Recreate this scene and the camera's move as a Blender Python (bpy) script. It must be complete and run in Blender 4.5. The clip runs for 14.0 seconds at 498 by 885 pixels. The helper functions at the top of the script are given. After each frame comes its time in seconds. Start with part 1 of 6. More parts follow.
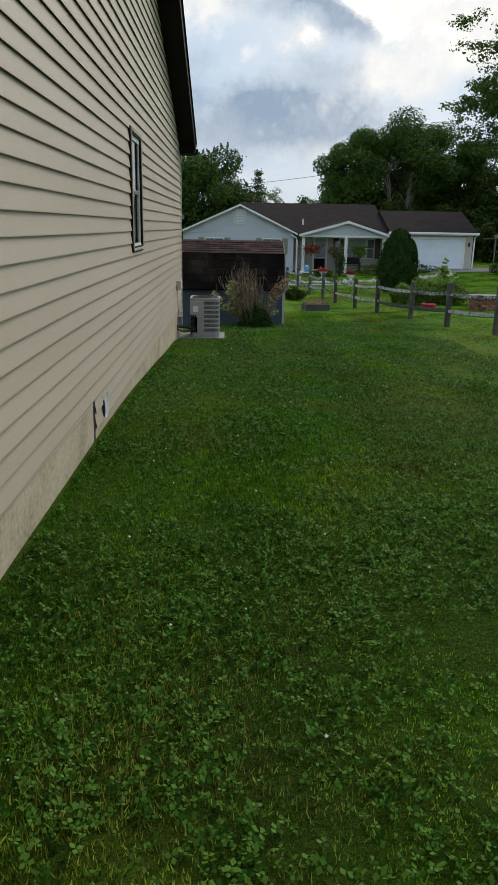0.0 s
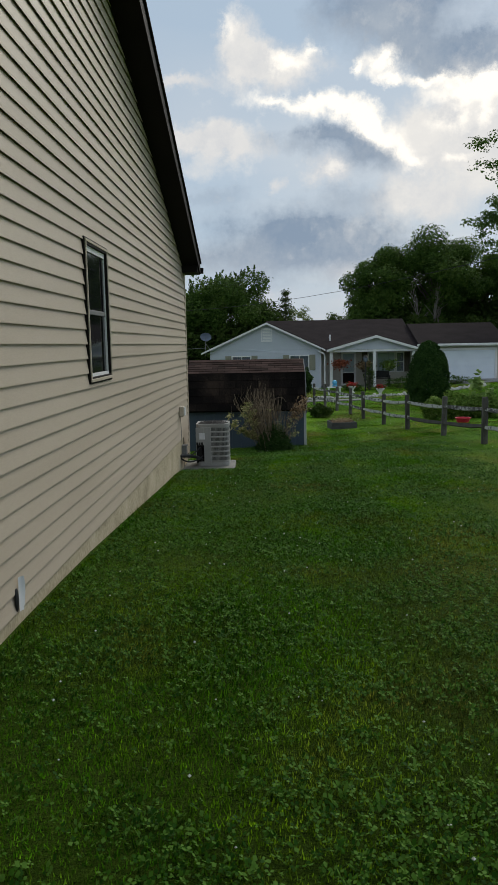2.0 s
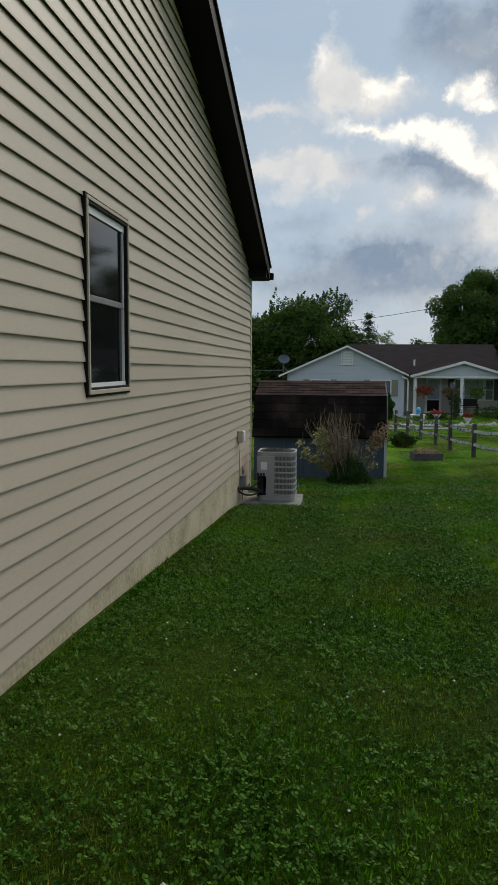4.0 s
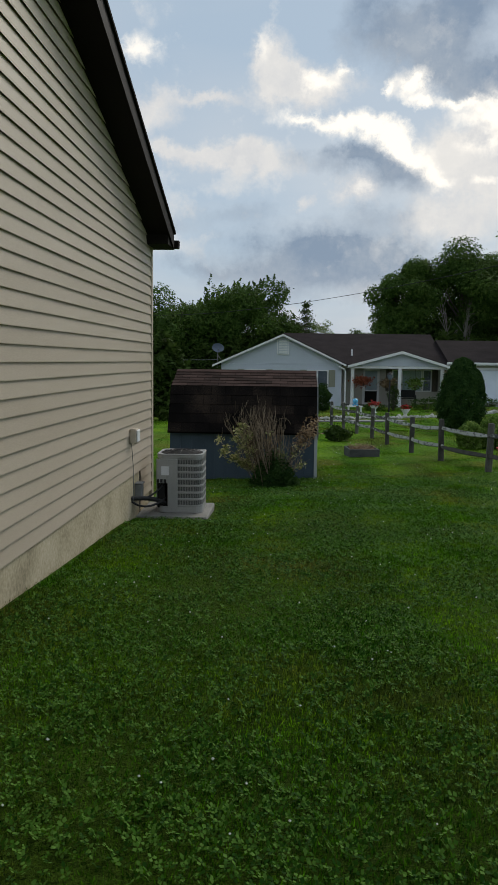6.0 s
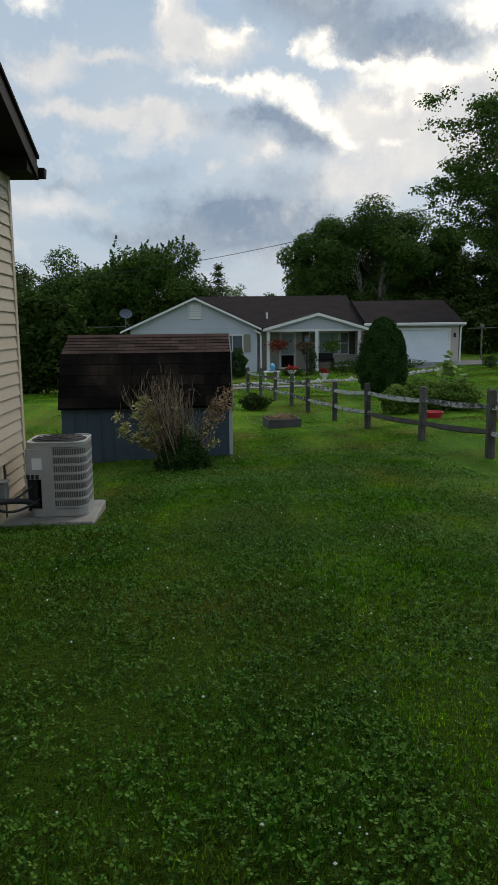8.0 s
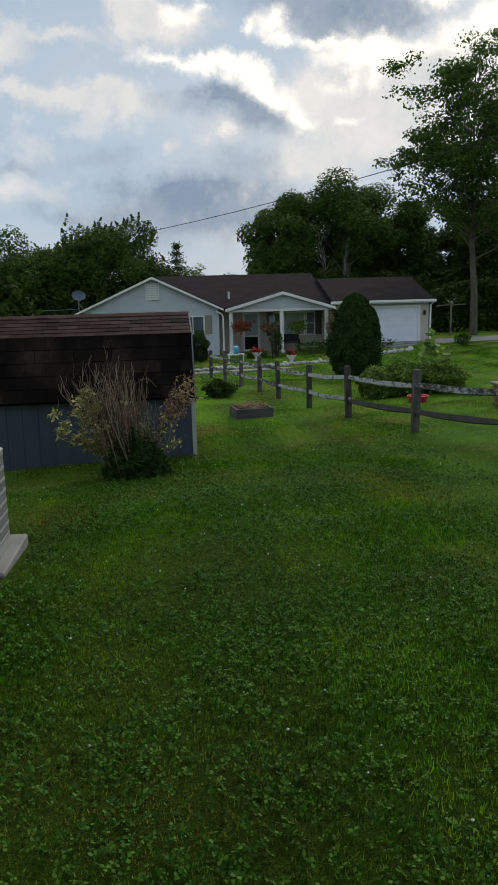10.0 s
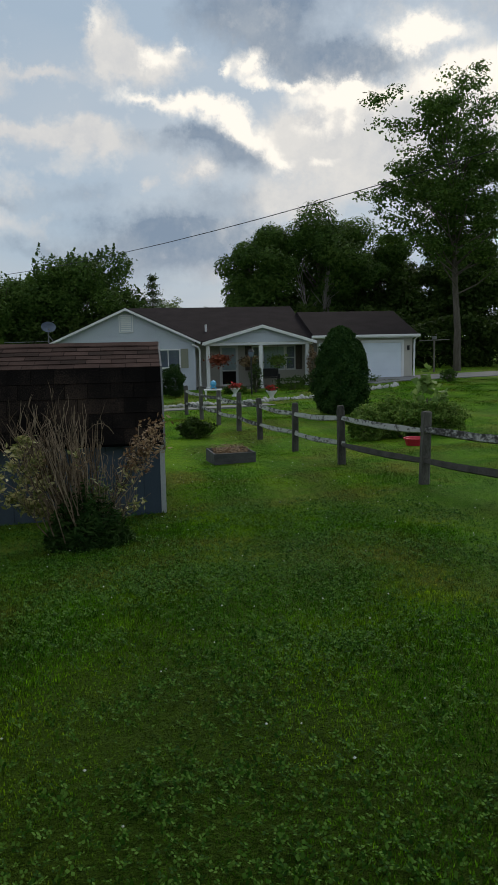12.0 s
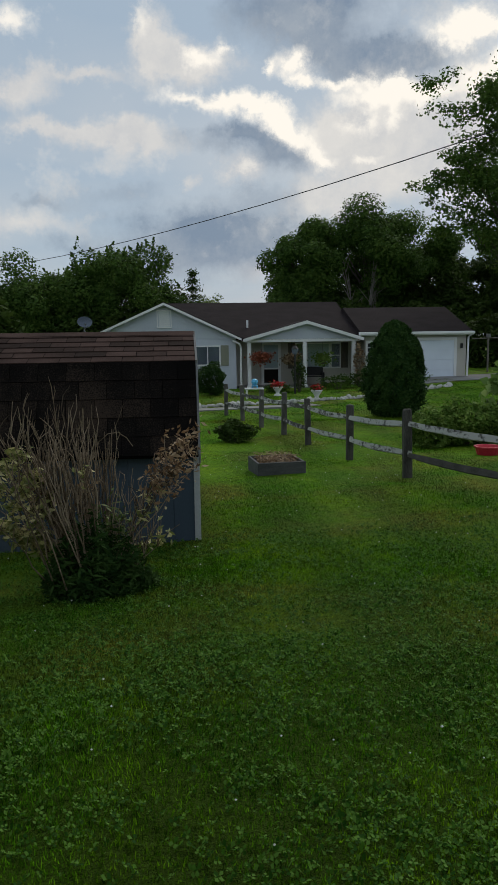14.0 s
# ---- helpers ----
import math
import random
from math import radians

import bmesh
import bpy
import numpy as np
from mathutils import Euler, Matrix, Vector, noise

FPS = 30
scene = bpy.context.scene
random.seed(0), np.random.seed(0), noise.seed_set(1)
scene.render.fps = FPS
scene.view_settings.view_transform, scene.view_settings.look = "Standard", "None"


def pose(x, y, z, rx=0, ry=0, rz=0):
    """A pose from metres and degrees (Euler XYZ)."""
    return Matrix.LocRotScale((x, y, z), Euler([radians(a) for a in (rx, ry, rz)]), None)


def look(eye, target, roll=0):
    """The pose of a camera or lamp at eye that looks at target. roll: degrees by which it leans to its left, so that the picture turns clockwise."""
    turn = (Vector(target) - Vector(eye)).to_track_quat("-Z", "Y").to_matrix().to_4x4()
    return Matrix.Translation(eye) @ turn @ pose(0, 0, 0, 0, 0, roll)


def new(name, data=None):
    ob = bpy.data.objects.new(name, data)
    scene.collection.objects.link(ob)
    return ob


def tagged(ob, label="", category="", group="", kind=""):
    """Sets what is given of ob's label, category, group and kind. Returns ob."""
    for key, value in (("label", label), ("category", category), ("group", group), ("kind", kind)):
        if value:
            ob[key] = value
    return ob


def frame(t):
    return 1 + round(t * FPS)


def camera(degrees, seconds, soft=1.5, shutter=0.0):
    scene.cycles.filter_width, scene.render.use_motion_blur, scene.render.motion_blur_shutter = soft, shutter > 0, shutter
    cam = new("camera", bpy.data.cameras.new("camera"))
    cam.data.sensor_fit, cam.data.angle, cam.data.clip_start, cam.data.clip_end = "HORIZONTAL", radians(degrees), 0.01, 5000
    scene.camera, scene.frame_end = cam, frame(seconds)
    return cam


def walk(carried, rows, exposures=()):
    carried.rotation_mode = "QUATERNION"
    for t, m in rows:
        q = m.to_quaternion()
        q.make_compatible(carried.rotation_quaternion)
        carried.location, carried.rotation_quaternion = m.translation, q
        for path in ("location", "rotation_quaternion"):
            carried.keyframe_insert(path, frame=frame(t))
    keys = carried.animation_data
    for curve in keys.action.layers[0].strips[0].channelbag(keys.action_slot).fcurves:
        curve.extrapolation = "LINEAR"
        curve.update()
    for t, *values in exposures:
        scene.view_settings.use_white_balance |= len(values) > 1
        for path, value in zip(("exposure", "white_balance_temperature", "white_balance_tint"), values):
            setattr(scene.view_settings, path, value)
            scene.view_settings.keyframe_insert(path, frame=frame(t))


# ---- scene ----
cam = camera(36.8, 14.0)
PATH = [
    (0, (0.886, 0.045, 1.841), (0.94, 1.964, 1.279), 1.0),
    (0.5, (1.043, 0.388, 1.863), (1.047, 2.333, 1.398), 0.1),
    (1, (1.192, 0.748, 1.868), (1.187, 2.711, 1.481), -1.7),
    (1.5, (1.251, 1.116, 1.866), (1.2, 3.092, 1.557), -1.2),
    (2, (1.288, 1.511, 1.861), (1.242, 3.493, 1.593), -1.1),
    (2.5, (1.297, 1.889, 1.842), (1.199, 3.869, 1.578), 0.1),
    (2.7, (1.289, 2.046, 1.821), (1.081, 4.017, 1.555), 0.2),
    (5, (1.472, 3.964, 1.709), (1.214, 5.94, 1.544), 0.4),
    (5.5, (1.541, 4.361, 1.691), (1.295, 6.336, 1.494), 0.4),
    (6, (1.629, 4.815, 1.689), (1.531, 6.8, 1.461), 0.7),
    (6.5, (1.677, 5.221, 1.674), (1.656, 7.206, 1.435), 1.1),
    (7, (1.695, 5.672, 1.673), (1.81, 7.652, 1.417), -0.6),
    (7.2, (1.713, 5.821, 1.666), (1.829, 7.799, 1.395), -0.7),
    (9.3, (1.777, 7.75, 1.522), (1.946, 9.711, 1.169), -0.8),
    (9.5, (1.791, 7.916, 1.534), (2.002, 9.872, 1.175), -1.1),
    (10, (1.817, 8.32, 1.507), (2.031, 10.275, 1.144), -1.6),
    (10.5, (1.852, 8.804, 1.476), (2.071, 10.758, 1.11), -2.3),
    (11, (1.946, 9.275, 1.456), (2.216, 11.236, 1.171), -2.2),
    (11.5, (1.985, 9.646, 1.453), (2.292, 11.601, 1.165), -1.3),
    (12, (1.968, 10.009, 1.444), (2.248, 11.97, 1.169), -1.1),
    (12.5, (2.024, 10.467, 1.41), (2.201, 12.44, 1.135), -1.6),
    (13, (2.016, 10.863, 1.388), (2.19, 12.836, 1.108), -1.3),
    (13.5, (2.037, 11.27, 1.359), (2.224, 13.242, 1.08), -0.9),
    (14, (2.054, 11.632, 1.349), (2.231, 13.605, 1.072), -0.8),
]
EXPOSURES = [(0, 0.34), (0.5, 0.30), (1.0, 0.15), (1.5, 0.05), (2.5, 0.0), (5.0, -0.03), (7.0, 0.02), (10.0, 0.02), (11.0, -0.04), (12.0, -0.14), (14.0, -0.19)]
walk(cam, [(t, look(eye, target, roll)) for t, eye, target, roll in PATH], EXPOSURES)

# ---- world, sun, exposure ----
SUN_EL, SUN_AZ = 38.0, 28.0      # degrees above the horizon, degrees to the right of +y
world = bpy.data.worlds.new("world")
scene.world = world
world.use_nodes = True


def sky_world():
    nt = world.node_tree
    N, L = nt.nodes, nt.links
    N.clear()

    def node(kind, **kw):
        n = N.new(kind)
        for k, v in kw.items():
            n.inputs[k.replace("_", " ")].default_value = v
        return n

    def op(name, a, b=None, c=None):
        n = N.new("ShaderNodeMath")
        n.operation = name
        for i, v in enumerate((a, b, c)):
            if v is None:
                continue
            if isinstance(v, (int, float)):
                n.inputs[i].default_value = v
            else:
                L.new(v, n.inputs[i])
        return n.outputs[0]

    def ramp(fac, stops):
        n = N.new("ShaderNodeValToRGB")
        e = n.color_ramp.elements
        while len(e) < len(stops):
            e.new(0.5)
        for el, (p, c) in zip(e, stops):
            el.position, el.color = p, (*c, 1)
        L.new(fac, n.inputs[0])
        return n.outputs[0]

    def mix(fac, a, b):
        n = N.new("ShaderNodeMix")
        n.data_type = "RGBA"
        for i, v in ((0, fac), (6, a), (7, b)):
            if isinstance(v, (int, float)):
                n.inputs[i].default_value = v
            elif isinstance(v, tuple):
                n.inputs[i].default_value = (*v, 1)
            else:
                L.new(v, n.inputs[i])
        return n.outputs[2]

    co = N.new("ShaderNodeTexCoord").outputs["Generated"]
    sep = N.new("ShaderNodeSeparateXYZ")
    L.new(co, sep.inputs[0])
    up = op("MAXIMUM", sep.outputs[2], 0.0)
    den = op("ADD", up, 0.16)
    com = N.new("ShaderNodeCombineXYZ")
    L.new(op("DIVIDE", sep.outputs[0], den), com.inputs[0])
    L.new(op("DIVIDE", sep.outputs[1], den), com.inputs[1])
    com.inputs[2].default_value = SKY_SEED
    flat = com.outputs[0]

    def fbm(scale, detail, rough, distort, offset):
        m = N.new("ShaderNodeMapping")
        m.inputs["Location"].default_value = offset
        L.new(flat, m.inputs[0])
        n = node("ShaderNodeTexNoise", Scale=scale, Detail=detail, Roughness=rough, Distortion=distort)
        L.new(m.outputs[0], n.inputs["Vector"])
        return n.outputs["Fac"]

    soft = fbm(0.8, 4.0, 0.5, 0.2, (1.3, 0.4, 0))
    a, e = radians(SUN_AZ), radians(SUN_EL)
    sky = N.new("ShaderNodeTexSky")
    sky.sky_type, sky.sun_disc = "NISHITA", False
    sky.sun_elevation, sky.sun_rotation = e, a
    blue = N.new("ShaderNodeVectorMath")
    blue.operation = "SCALE"
    L.new(sky.outputs[0], blue.inputs[0])
    blue.inputs[3].default_value = 0.08
    # azimuth and height of the direction in degrees, ruffled so that cloud edges billow
    ruffle = N.new("ShaderNodeTexNoise")
    ruffle.inputs["Scale"].default_value, ruffle.inputs["Detail"].default_value, ruffle.inputs["Roughness"].default_value = 11.0, 11.0, 0.66
    L.new(co, ruffle.inputs["Vector"])
    rs = N.new("ShaderNodeSeparateXYZ")
    L.new(ruffle.outputs["Color"], rs.inputs[0])
    az = op("MULTIPLY_ADD", op("ARCTAN2", sep.outputs[0], sep.outputs[1]), 57.296, op("MULTIPLY_ADD", rs.outputs[0], 8.0, -4.0))
    el = op("MULTIPLY_ADD", op("ARCSINE", sep.outputs[2]), 57.296, op("MULTIPLY_ADD", rs.outputs[1], 5.0, -2.5))
    place = N.new("ShaderNodeCombineXYZ")
    L.new(az, place.inputs[0])
    L.new(el, place.inputs[1])

    def clouds(rows):
        total = None
        for ca, ce, wa, we, k in rows:
            m = N.new("ShaderNodeVectorMath")
            m.operation = "SUBTRACT"
            L.new(place.outputs[0], m.inputs[0])
            m.inputs[1].default_value = (ca, ce, 0)
            q = N.new("ShaderNodeVectorMath")
            q.operation = "MULTIPLY"
            L.new(m.outputs[0], q.inputs[0])
            q.inputs[1].default_value = (1 / wa, 1 / we, 0)
            d = N.new("ShaderNodeVectorMath")
            d.operation = "DOT_PRODUCT"
            L.new(q.outputs[0], d.inputs[0])
            L.new(q.outputs[0], d.inputs[1])
            g = op("MULTIPLY", op("POWER", 2.718, op("MULTIPLY", d.outputs["Value"], -1.0)), k)
            total = g if total is None else op("ADD", total, g)
        return total

    GREY = [(10.3, 20.8, 4.0, 2.2, 1.15), (7.0, 22.6, 4.5, 1.6, 0.7), (14.6, 18.5, 3.4, 1.3, 0.95), (18.2, 19.0, 2.6, 1.1, 0.75), (4.6, 14.1, 3.4, 0.9, 0.95), (8.0, 12.9, 2.6, 1.1, 0.95), (2.6, 6.7, 7.5, 2.2, 1.3), (7.5, 7.4, 3.0, 1.2, 0.6), (6.6, 10.2, 3.0, 1.0, 0.5), (-4, 10.4, 4.0, 0.8, 0.35), (-9.5, 9.6, 2.0, 0.5, 0.45), (-6, 6.3, 3.0, 0.6, 0.4), (38, 22, 12, 5, 0.8), (-40, 18, 14, 5, 0.7), (13, 29, 9, 3, 0.7), (16, 23.5, 4, 1.6, 0.6)]
    PALE = [(-1.2, 20.2, 1.8, 1.9, 0.85), (1.6, 18.9, 2.5, 1.2, 0.75), (-6.6, 18.1, 2.6, 0.5, 0.7), (-10.6, 17.0, 2.2, 1.4, 0.8), (-6.4, 14.3, 3.4, 0.9, 0.8), (-2.2, 14.1, 2.4, 1.0, 0.75), (-9.6, 14.4, 2.0, 0.5, 0.5), (4.5, 11.9, 1.6, 0.9, 0.65), (1.0, 11.0, 0.7, 0.8, 0.55), (14, 14, 4.5, 2.6, 0.75), (19, 13, 6, 3, 0.65), (12.5, 9.8, 5, 1.5, 0.5), (8, 4.9, 5, 1.0, 0.55), (-10.5, 8.0, 5, 1.0, 0.5), (25, 15, 7, 4, 0.7), (-28, 12, 9, 4, 0.6), (4, 33, 8, 4, 0.7), (-18, 32, 9, 4, 0.6), (45, 12, 12, 5, 0.7)]
    RIDGE = [(0.9, 16.9, 1.5, 0.45, 0.85), (3.4, 16.6, 1.5, 0.55, 1.0), (5.2, 15.9, 1.7, 0.55, 1.0), (7.4, 15.3, 1.7, 0.8, 1.2), (9.4, 14.4, 1.5, 0.85, 1.2), (10.7, 13.0, 1.0, 0.8, 1.05), (11.4, 12.1, 0.8, 0.4, 0.85), (12.0, 17.5, 1.6, 0.35, 0.85), (14.2, 16.7, 2.0, 0.65, 1.0), (16.2, 17.0, 1.1, 0.45, 0.85), (18.2, 16.4, 2.4, 0.6, 0.85), (22.6, 17.4, 2.4, 1.0, 1.15), (27, 17, 4, 2, 1.0)]
    PUFFS = [(8.5, 18.8, 1.0, 1.0, 1.05), (6.9, 18.5, 0.5, 0.8, 0.85), (9.3, 17.5, 0.9, 0.45, 0.85), (2.1, 19.3, 1.2, 0.6, 0.9), (3.8, 20.0, 0.8, 0.45, 0.7), (-1.9, 21.2, 0.7, 1.0, 0.55), (15.9, 15.4, 0.6, 0.8, 0.75), (14.2, 15.2, 0.8, 0.7, 0.75), (20.6, 20.6, 1.7, 0.9, 1.15), (22.2, 19.8, 2.0, 0.6, 0.9), (14.6, 12.3, 1.0, 0.45, 0.8), (-11, 20.9, 1.0, 0.9, 0.75), (-6.5, 26.5, 2.2, 1.1, 0.8), (24, 30, 6, 3, 0.9), (4.6, 11.9, 0.8, 0.4, 0.45)]
    base = ramp(soft, [(0.35, (0.40, 0.505, 0.615)), (0.65, (0.55, 0.605, 0.655))])
    out = mix(0.88, blue.outputs[0], base)
    fine = op("MULTIPLY_ADD", rs.outputs[2], 1.3, -0.65)
    out = mix(op("MULTIPLY", ramp(op("ADD", clouds(PALE), fine), [(0.10, (0, 0, 0)), (0.60, (1, 1, 1))]), 0.9), out, ramp(rs.outputs[0], [(0.35, (0.60, 0.61, 0.63)), (0.65, (0.80, 0.775, 0.735))]))
    out = mix(op("MULTIPLY", ramp(op("ADD", clouds(GREY), fine), [(0.12, (0, 0, 0)), (0.85, (1, 1, 1))]), 0.9), out, ramp(rs.outputs[1], [(0.35, (0.205, 0.275, 0.375)), (0.65, (0.37, 0.42, 0.48))]))
    out = mix(ramp(op("ADD", clouds(RIDGE + PUFFS), fine), [(0.05, (0, 0, 0)), (0.45, (0.45, 0.45, 0.45)), (0.85, (1, 1, 1))]), out, (1.08, 1.02, 0.92))
    low = ramp(up, [(0.0, (1, 1, 1)), (0.12, (0, 0, 0))])
    out = mix(op("MULTIPLY", low, 0.5), out, (0.47, 0.51, 0.58))
    bg = N.new("ShaderNodeBackground")
    L.new(out, bg.inputs[0])
    bg.inputs[1].default_value = SKY_STRENGTH
    L.new(bg.outputs[0], N.new("ShaderNodeOutputWorld").inputs[0])


SKY_SEED, SKY_STRENGTH = 0.0, 1.06
sky_world()
sun_data = bpy.data.lights.new("sun", "SUN")
sun_data.energy, sun_data.angle, sun_data.color = 1.5, radians(25), (1.0, 0.93, 0.82)
sun = new("sun", sun_data)
sun.matrix_world = look((0, 0, 30), (-math.sin(radians(SUN_AZ)) * math.cos(radians(SUN_EL)), -math.cos(radians(SUN_AZ)) * math.cos(radians(SUN_EL)), 30 - math.sin(radians(SUN_EL))))


# ---- materials ----
def material(name, stops, scale=4.0, fine=40.0, rough=0.7, metal=0.0, bump=0.15, stretch=(1, 1, 1), island=0.0, per_object=0.0, leaf=0.0, spec=0.4, detail=5.0, bump_dist=0.01, world_shift=None):
    """Noise between the colour stops at a coarse and a fine scale, with relief; island and per_object shift the tone piece by piece."""
    m = bpy.data.materials.new(name)
    m.use_nodes = True
    nt = m.node_tree
    N, L = nt.nodes, nt.links
    b = N["Principled BSDF"]
    tc = N.new("ShaderNodeTexCoord")
    mp = N.new("ShaderNodeMapping")
    mp.inputs["Scale"].default_value = stretch
    if world_shift:
        mp.inputs["Location"].default_value = world_shift
        L.new(N.new("ShaderNodeNewGeometry").outputs["Position"], mp.inputs[0])
    else:
        L.new(tc.outputs["Object"], mp.inputs[0])
    n1, n2 = N.new("ShaderNodeTexNoise"), N.new("ShaderNodeTexNoise")
    for n, s in ((n1, scale), (n2, fine)):
        n.inputs["Scale"].default_value = s
        n.inputs["Detail"].default_value = detail
        L.new(mp.outputs[0], n.inputs["Vector"])
    add = N.new("ShaderNodeMath")
    add.operation = "MULTIPLY_ADD"
    L.new(n2.outputs["Fac"], add.inputs[0])
    add.inputs[1].default_value = 0.45
    half = N.new("ShaderNodeMath")
    half.operation = "MULTIPLY"
    L.new(n1.outputs["Fac"], half.inputs[0])
    half.inputs[1].default_value = 0.55
    L.new(half.outputs[0], add.inputs[2])
    fac = add.outputs[0]
    for amount, kind, socket in ((island, "ShaderNodeNewGeometry", "Random Per Island"), (per_object, "ShaderNodeObjectInfo", "Random")):
        if amount:
            g = N.new(kind)
            s = N.new("ShaderNodeMath")
            s.operation = "MULTIPLY_ADD"
            L.new(g.outputs[socket], s.inputs[0])
            s.inputs[1].default_value = amount
            s2 = N.new("ShaderNodeMath")
            s2.operation = "ADD"
            s2.inputs[1].default_value = -amount / 2
            L.new(fac, s2.inputs[0])
            L.new(s2.outputs[0], s.inputs[2])
            fac = s.outputs[0]
    r = N.new("ShaderNodeValToRGB")
    e = r.color_ramp.elements
    while len(e) < len(stops):
        e.new(0.5)
    for i, (el, st) in enumerate(zip(e, stops)):
        if len(st) == 2:
            el.position, el.color = st[0], (*st[1], 1)
        else:
            el.position, el.color = 0.32 + 0.36 * i / max(1, len(stops) - 1), (*st, 1)
    L.new(fac, r.inputs[0])
    L.new(r.outputs[0], b.inputs["Base Color"])
    b.inputs["Roughness"].default_value, b.inputs["Metallic"].default_value = rough, metal
    b.inputs["Specular IOR Level"].default_value = spec
    if bump:
        bp = N.new("ShaderNodeBump")
        bp.inputs["Strength"].default_value, bp.inputs["Distance"].default_value = bump, bump_dist
        L.new(fac if not (island or per_object) else add.outputs[0], bp.inputs["Height"])
        L.new(bp.outputs[0], b.inputs["Normal"])
    if leaf:
        tr = N.new("ShaderNodeBsdfTranslucent")
        L.new(r.outputs[0], tr.inputs[0])
        mx = N.new("ShaderNodeMixShader")
        mx.inputs[0].default_value = leaf
        L.new(b.outputs[0], mx.inputs[1])
        L.new(tr.outputs[0], mx.inputs[2])
        L.new(mx.outputs[0], N["Material Output"].inputs[0])
    return m


def glass(name, tint=(0.03, 0.035, 0.04), gloss=0.22):
    m = bpy.data.materials.new(name)
    m.use_nodes = True
    b = m.node_tree.nodes["Principled BSDF"]
    b.inputs["Base Color"].default_value = (*tint, 1)
    b.inputs["Roughness"].default_value = 0.06
    b.inputs["IOR"].default_value = 1.45
    b.inputs["Specular IOR Level"].default_value = gloss
    return m


def clear_glass(name):
    """A thin pane: see-through, with a mirror's share of the sky."""
    m = bpy.data.materials.new(name)
    m.use_nodes = True
    N, L = m.node_tree.nodes, m.node_tree.links
    mx, clear, gloss, fr = N.new("ShaderNodeMixShader"), N.new("ShaderNodeBsdfTransparent"), N.new("ShaderNodeBsdfGlossy"), N.new("ShaderNodeFresnel")
    gloss.inputs["Roughness"].default_value = 0.03
    L.new(fr.outputs[0], mx.inputs[0])
    L.new(clear.outputs[0], mx.inputs[1])
    L.new(gloss.outputs[0], mx.inputs[2])
    L.new(mx.outputs[0], N["Material Output"].inputs[0])
    return m


SHED_NOISE_SHIFT = (0.6, 0.0, 0.0)
SIDING = material("vinyl_siding", [(0.426, 0.356, 0.272), (0.476, 0.402, 0.313), (0.516, 0.440, 0.345)], 0.7, 60, 0.5, bump=0.04, stretch=(1, 0.4, 3), per_object=0.12, spec=0.35)
TRIM_TAN = material("tan_trim", [(0.44, 0.37, 0.285), (0.51, 0.44, 0.34)], 3, 50, 0.5, bump=0.05)
BROWN = material("dark_brown_metal", [(0.008, 0.006, 0.005), (0.015, 0.012, 0.010)], 2, 60, 0.6, bump=0.05, spec=0.1)
WHITE = material("white_paint", [(0.70, 0.70, 0.70), (0.80, 0.80, 0.79)], 2, 40, 0.5, bump=0.05)
CONCRETE = material("foundation_concrete", [(0.25, 0.215, 0.135), (0.44, 0.375, 0.25), (0.57, 0.50, 0.37)], 2.4, 35, 0.9, bump=0.35)
PAD = material("pad_concrete", [(0.17, 0.165, 0.15), (0.28, 0.27, 0.245)], 5, 60, 0.9, bump=0.3)
DARK = material("dark_void", [(0.010, 0.010, 0.010), (0.018, 0.017, 0.016)], 5, 50, 0.9, bump=0.0)
SHINGLE = material("roof_shingle", [(0.020, 0.016, 0.015), (0.036, 0.030, 0.028)], 3, 120, 0.95, spec=0.04, bump=0.5, per_object=0.15)
FAR_SHINGLE = material("far_roof_shingle", [(0.020, 0.016, 0.0165), (0.036, 0.029, 0.030)], 1.2, 18, 0.95, spec=0.04, bump=0.5, stretch=(1, 1, 3))
SHED_SHINGLE = material("shed_shingle", [(0.024, 0.016, 0.0135), (0.046, 0.029, 0.0245), (0.074, 0.047, 0.040)], 2.2, 110, 0.95, bump=0.5, per_object=0.30, spec=0.05, world_shift=(3, 0, 0))
# near-black with brown patches, for the two steep lower slopes
STEEP_SHINGLE = material("steep_slope_shingle", [(0.45, (0.0050, 0.0046, 0.0044)), (0.545, (0.0105, 0.0088, 0.008)), (0.64, (0.040, 0.029, 0.022))], 1.1, 90, 0.95, bump=0.5, per_object=0.09, spec=0.04, world_shift=SHED_NOISE_SHIFT)
UNDERLAY = material("roof_underlay", [(0.0025, 0.0024, 0.0024), (0.004, 0.0038, 0.0036)], 6, 60, 0.95, bump=0, spec=0.03)
RAKE = material("weathered_rake_paint", [(0.12, 0.125, 0.125), (0.20, 0.205, 0.205)], 3, 50, 0.8, bump=0.2, spec=0.15)
SHED_BLUE = material("shed_blue_paint", [(0.034, 0.056, 0.080), (0.052, 0.078, 0.106)], 2, 50, 0.7, bump=0.25, stretch=(3, 3, 0.5), per_object=0.1)
SHED_TRIM = material("shed_grey_trim", [(0.32, 0.34, 0.35), (0.44, 0.46, 0.46)], 3, 50, 0.7, bump=0.2)
AC_PAINT = material("grey_enamel", [(0.29, 0.288, 0.275), (0.37, 0.365, 0.35)], 4, 80, 0.45, bump=0.05)
AC_FIN = material("condenser_fin", [(0.10, 0.10, 0.10), (0.19, 0.19, 0.185)], 30, 200, 0.6, metal=0.3, bump=0.1)
BLACK = material("black_rubber", [(0.010, 0.010, 0.011), (0.022, 0.022, 0.022)], 10, 90, 0.6, bump=0.1)
GREYBOX = material("grey_box", [(0.14, 0.145, 0.145), (0.20, 0.20, 0.195)], 8, 60, 0.6, bump=0.1)
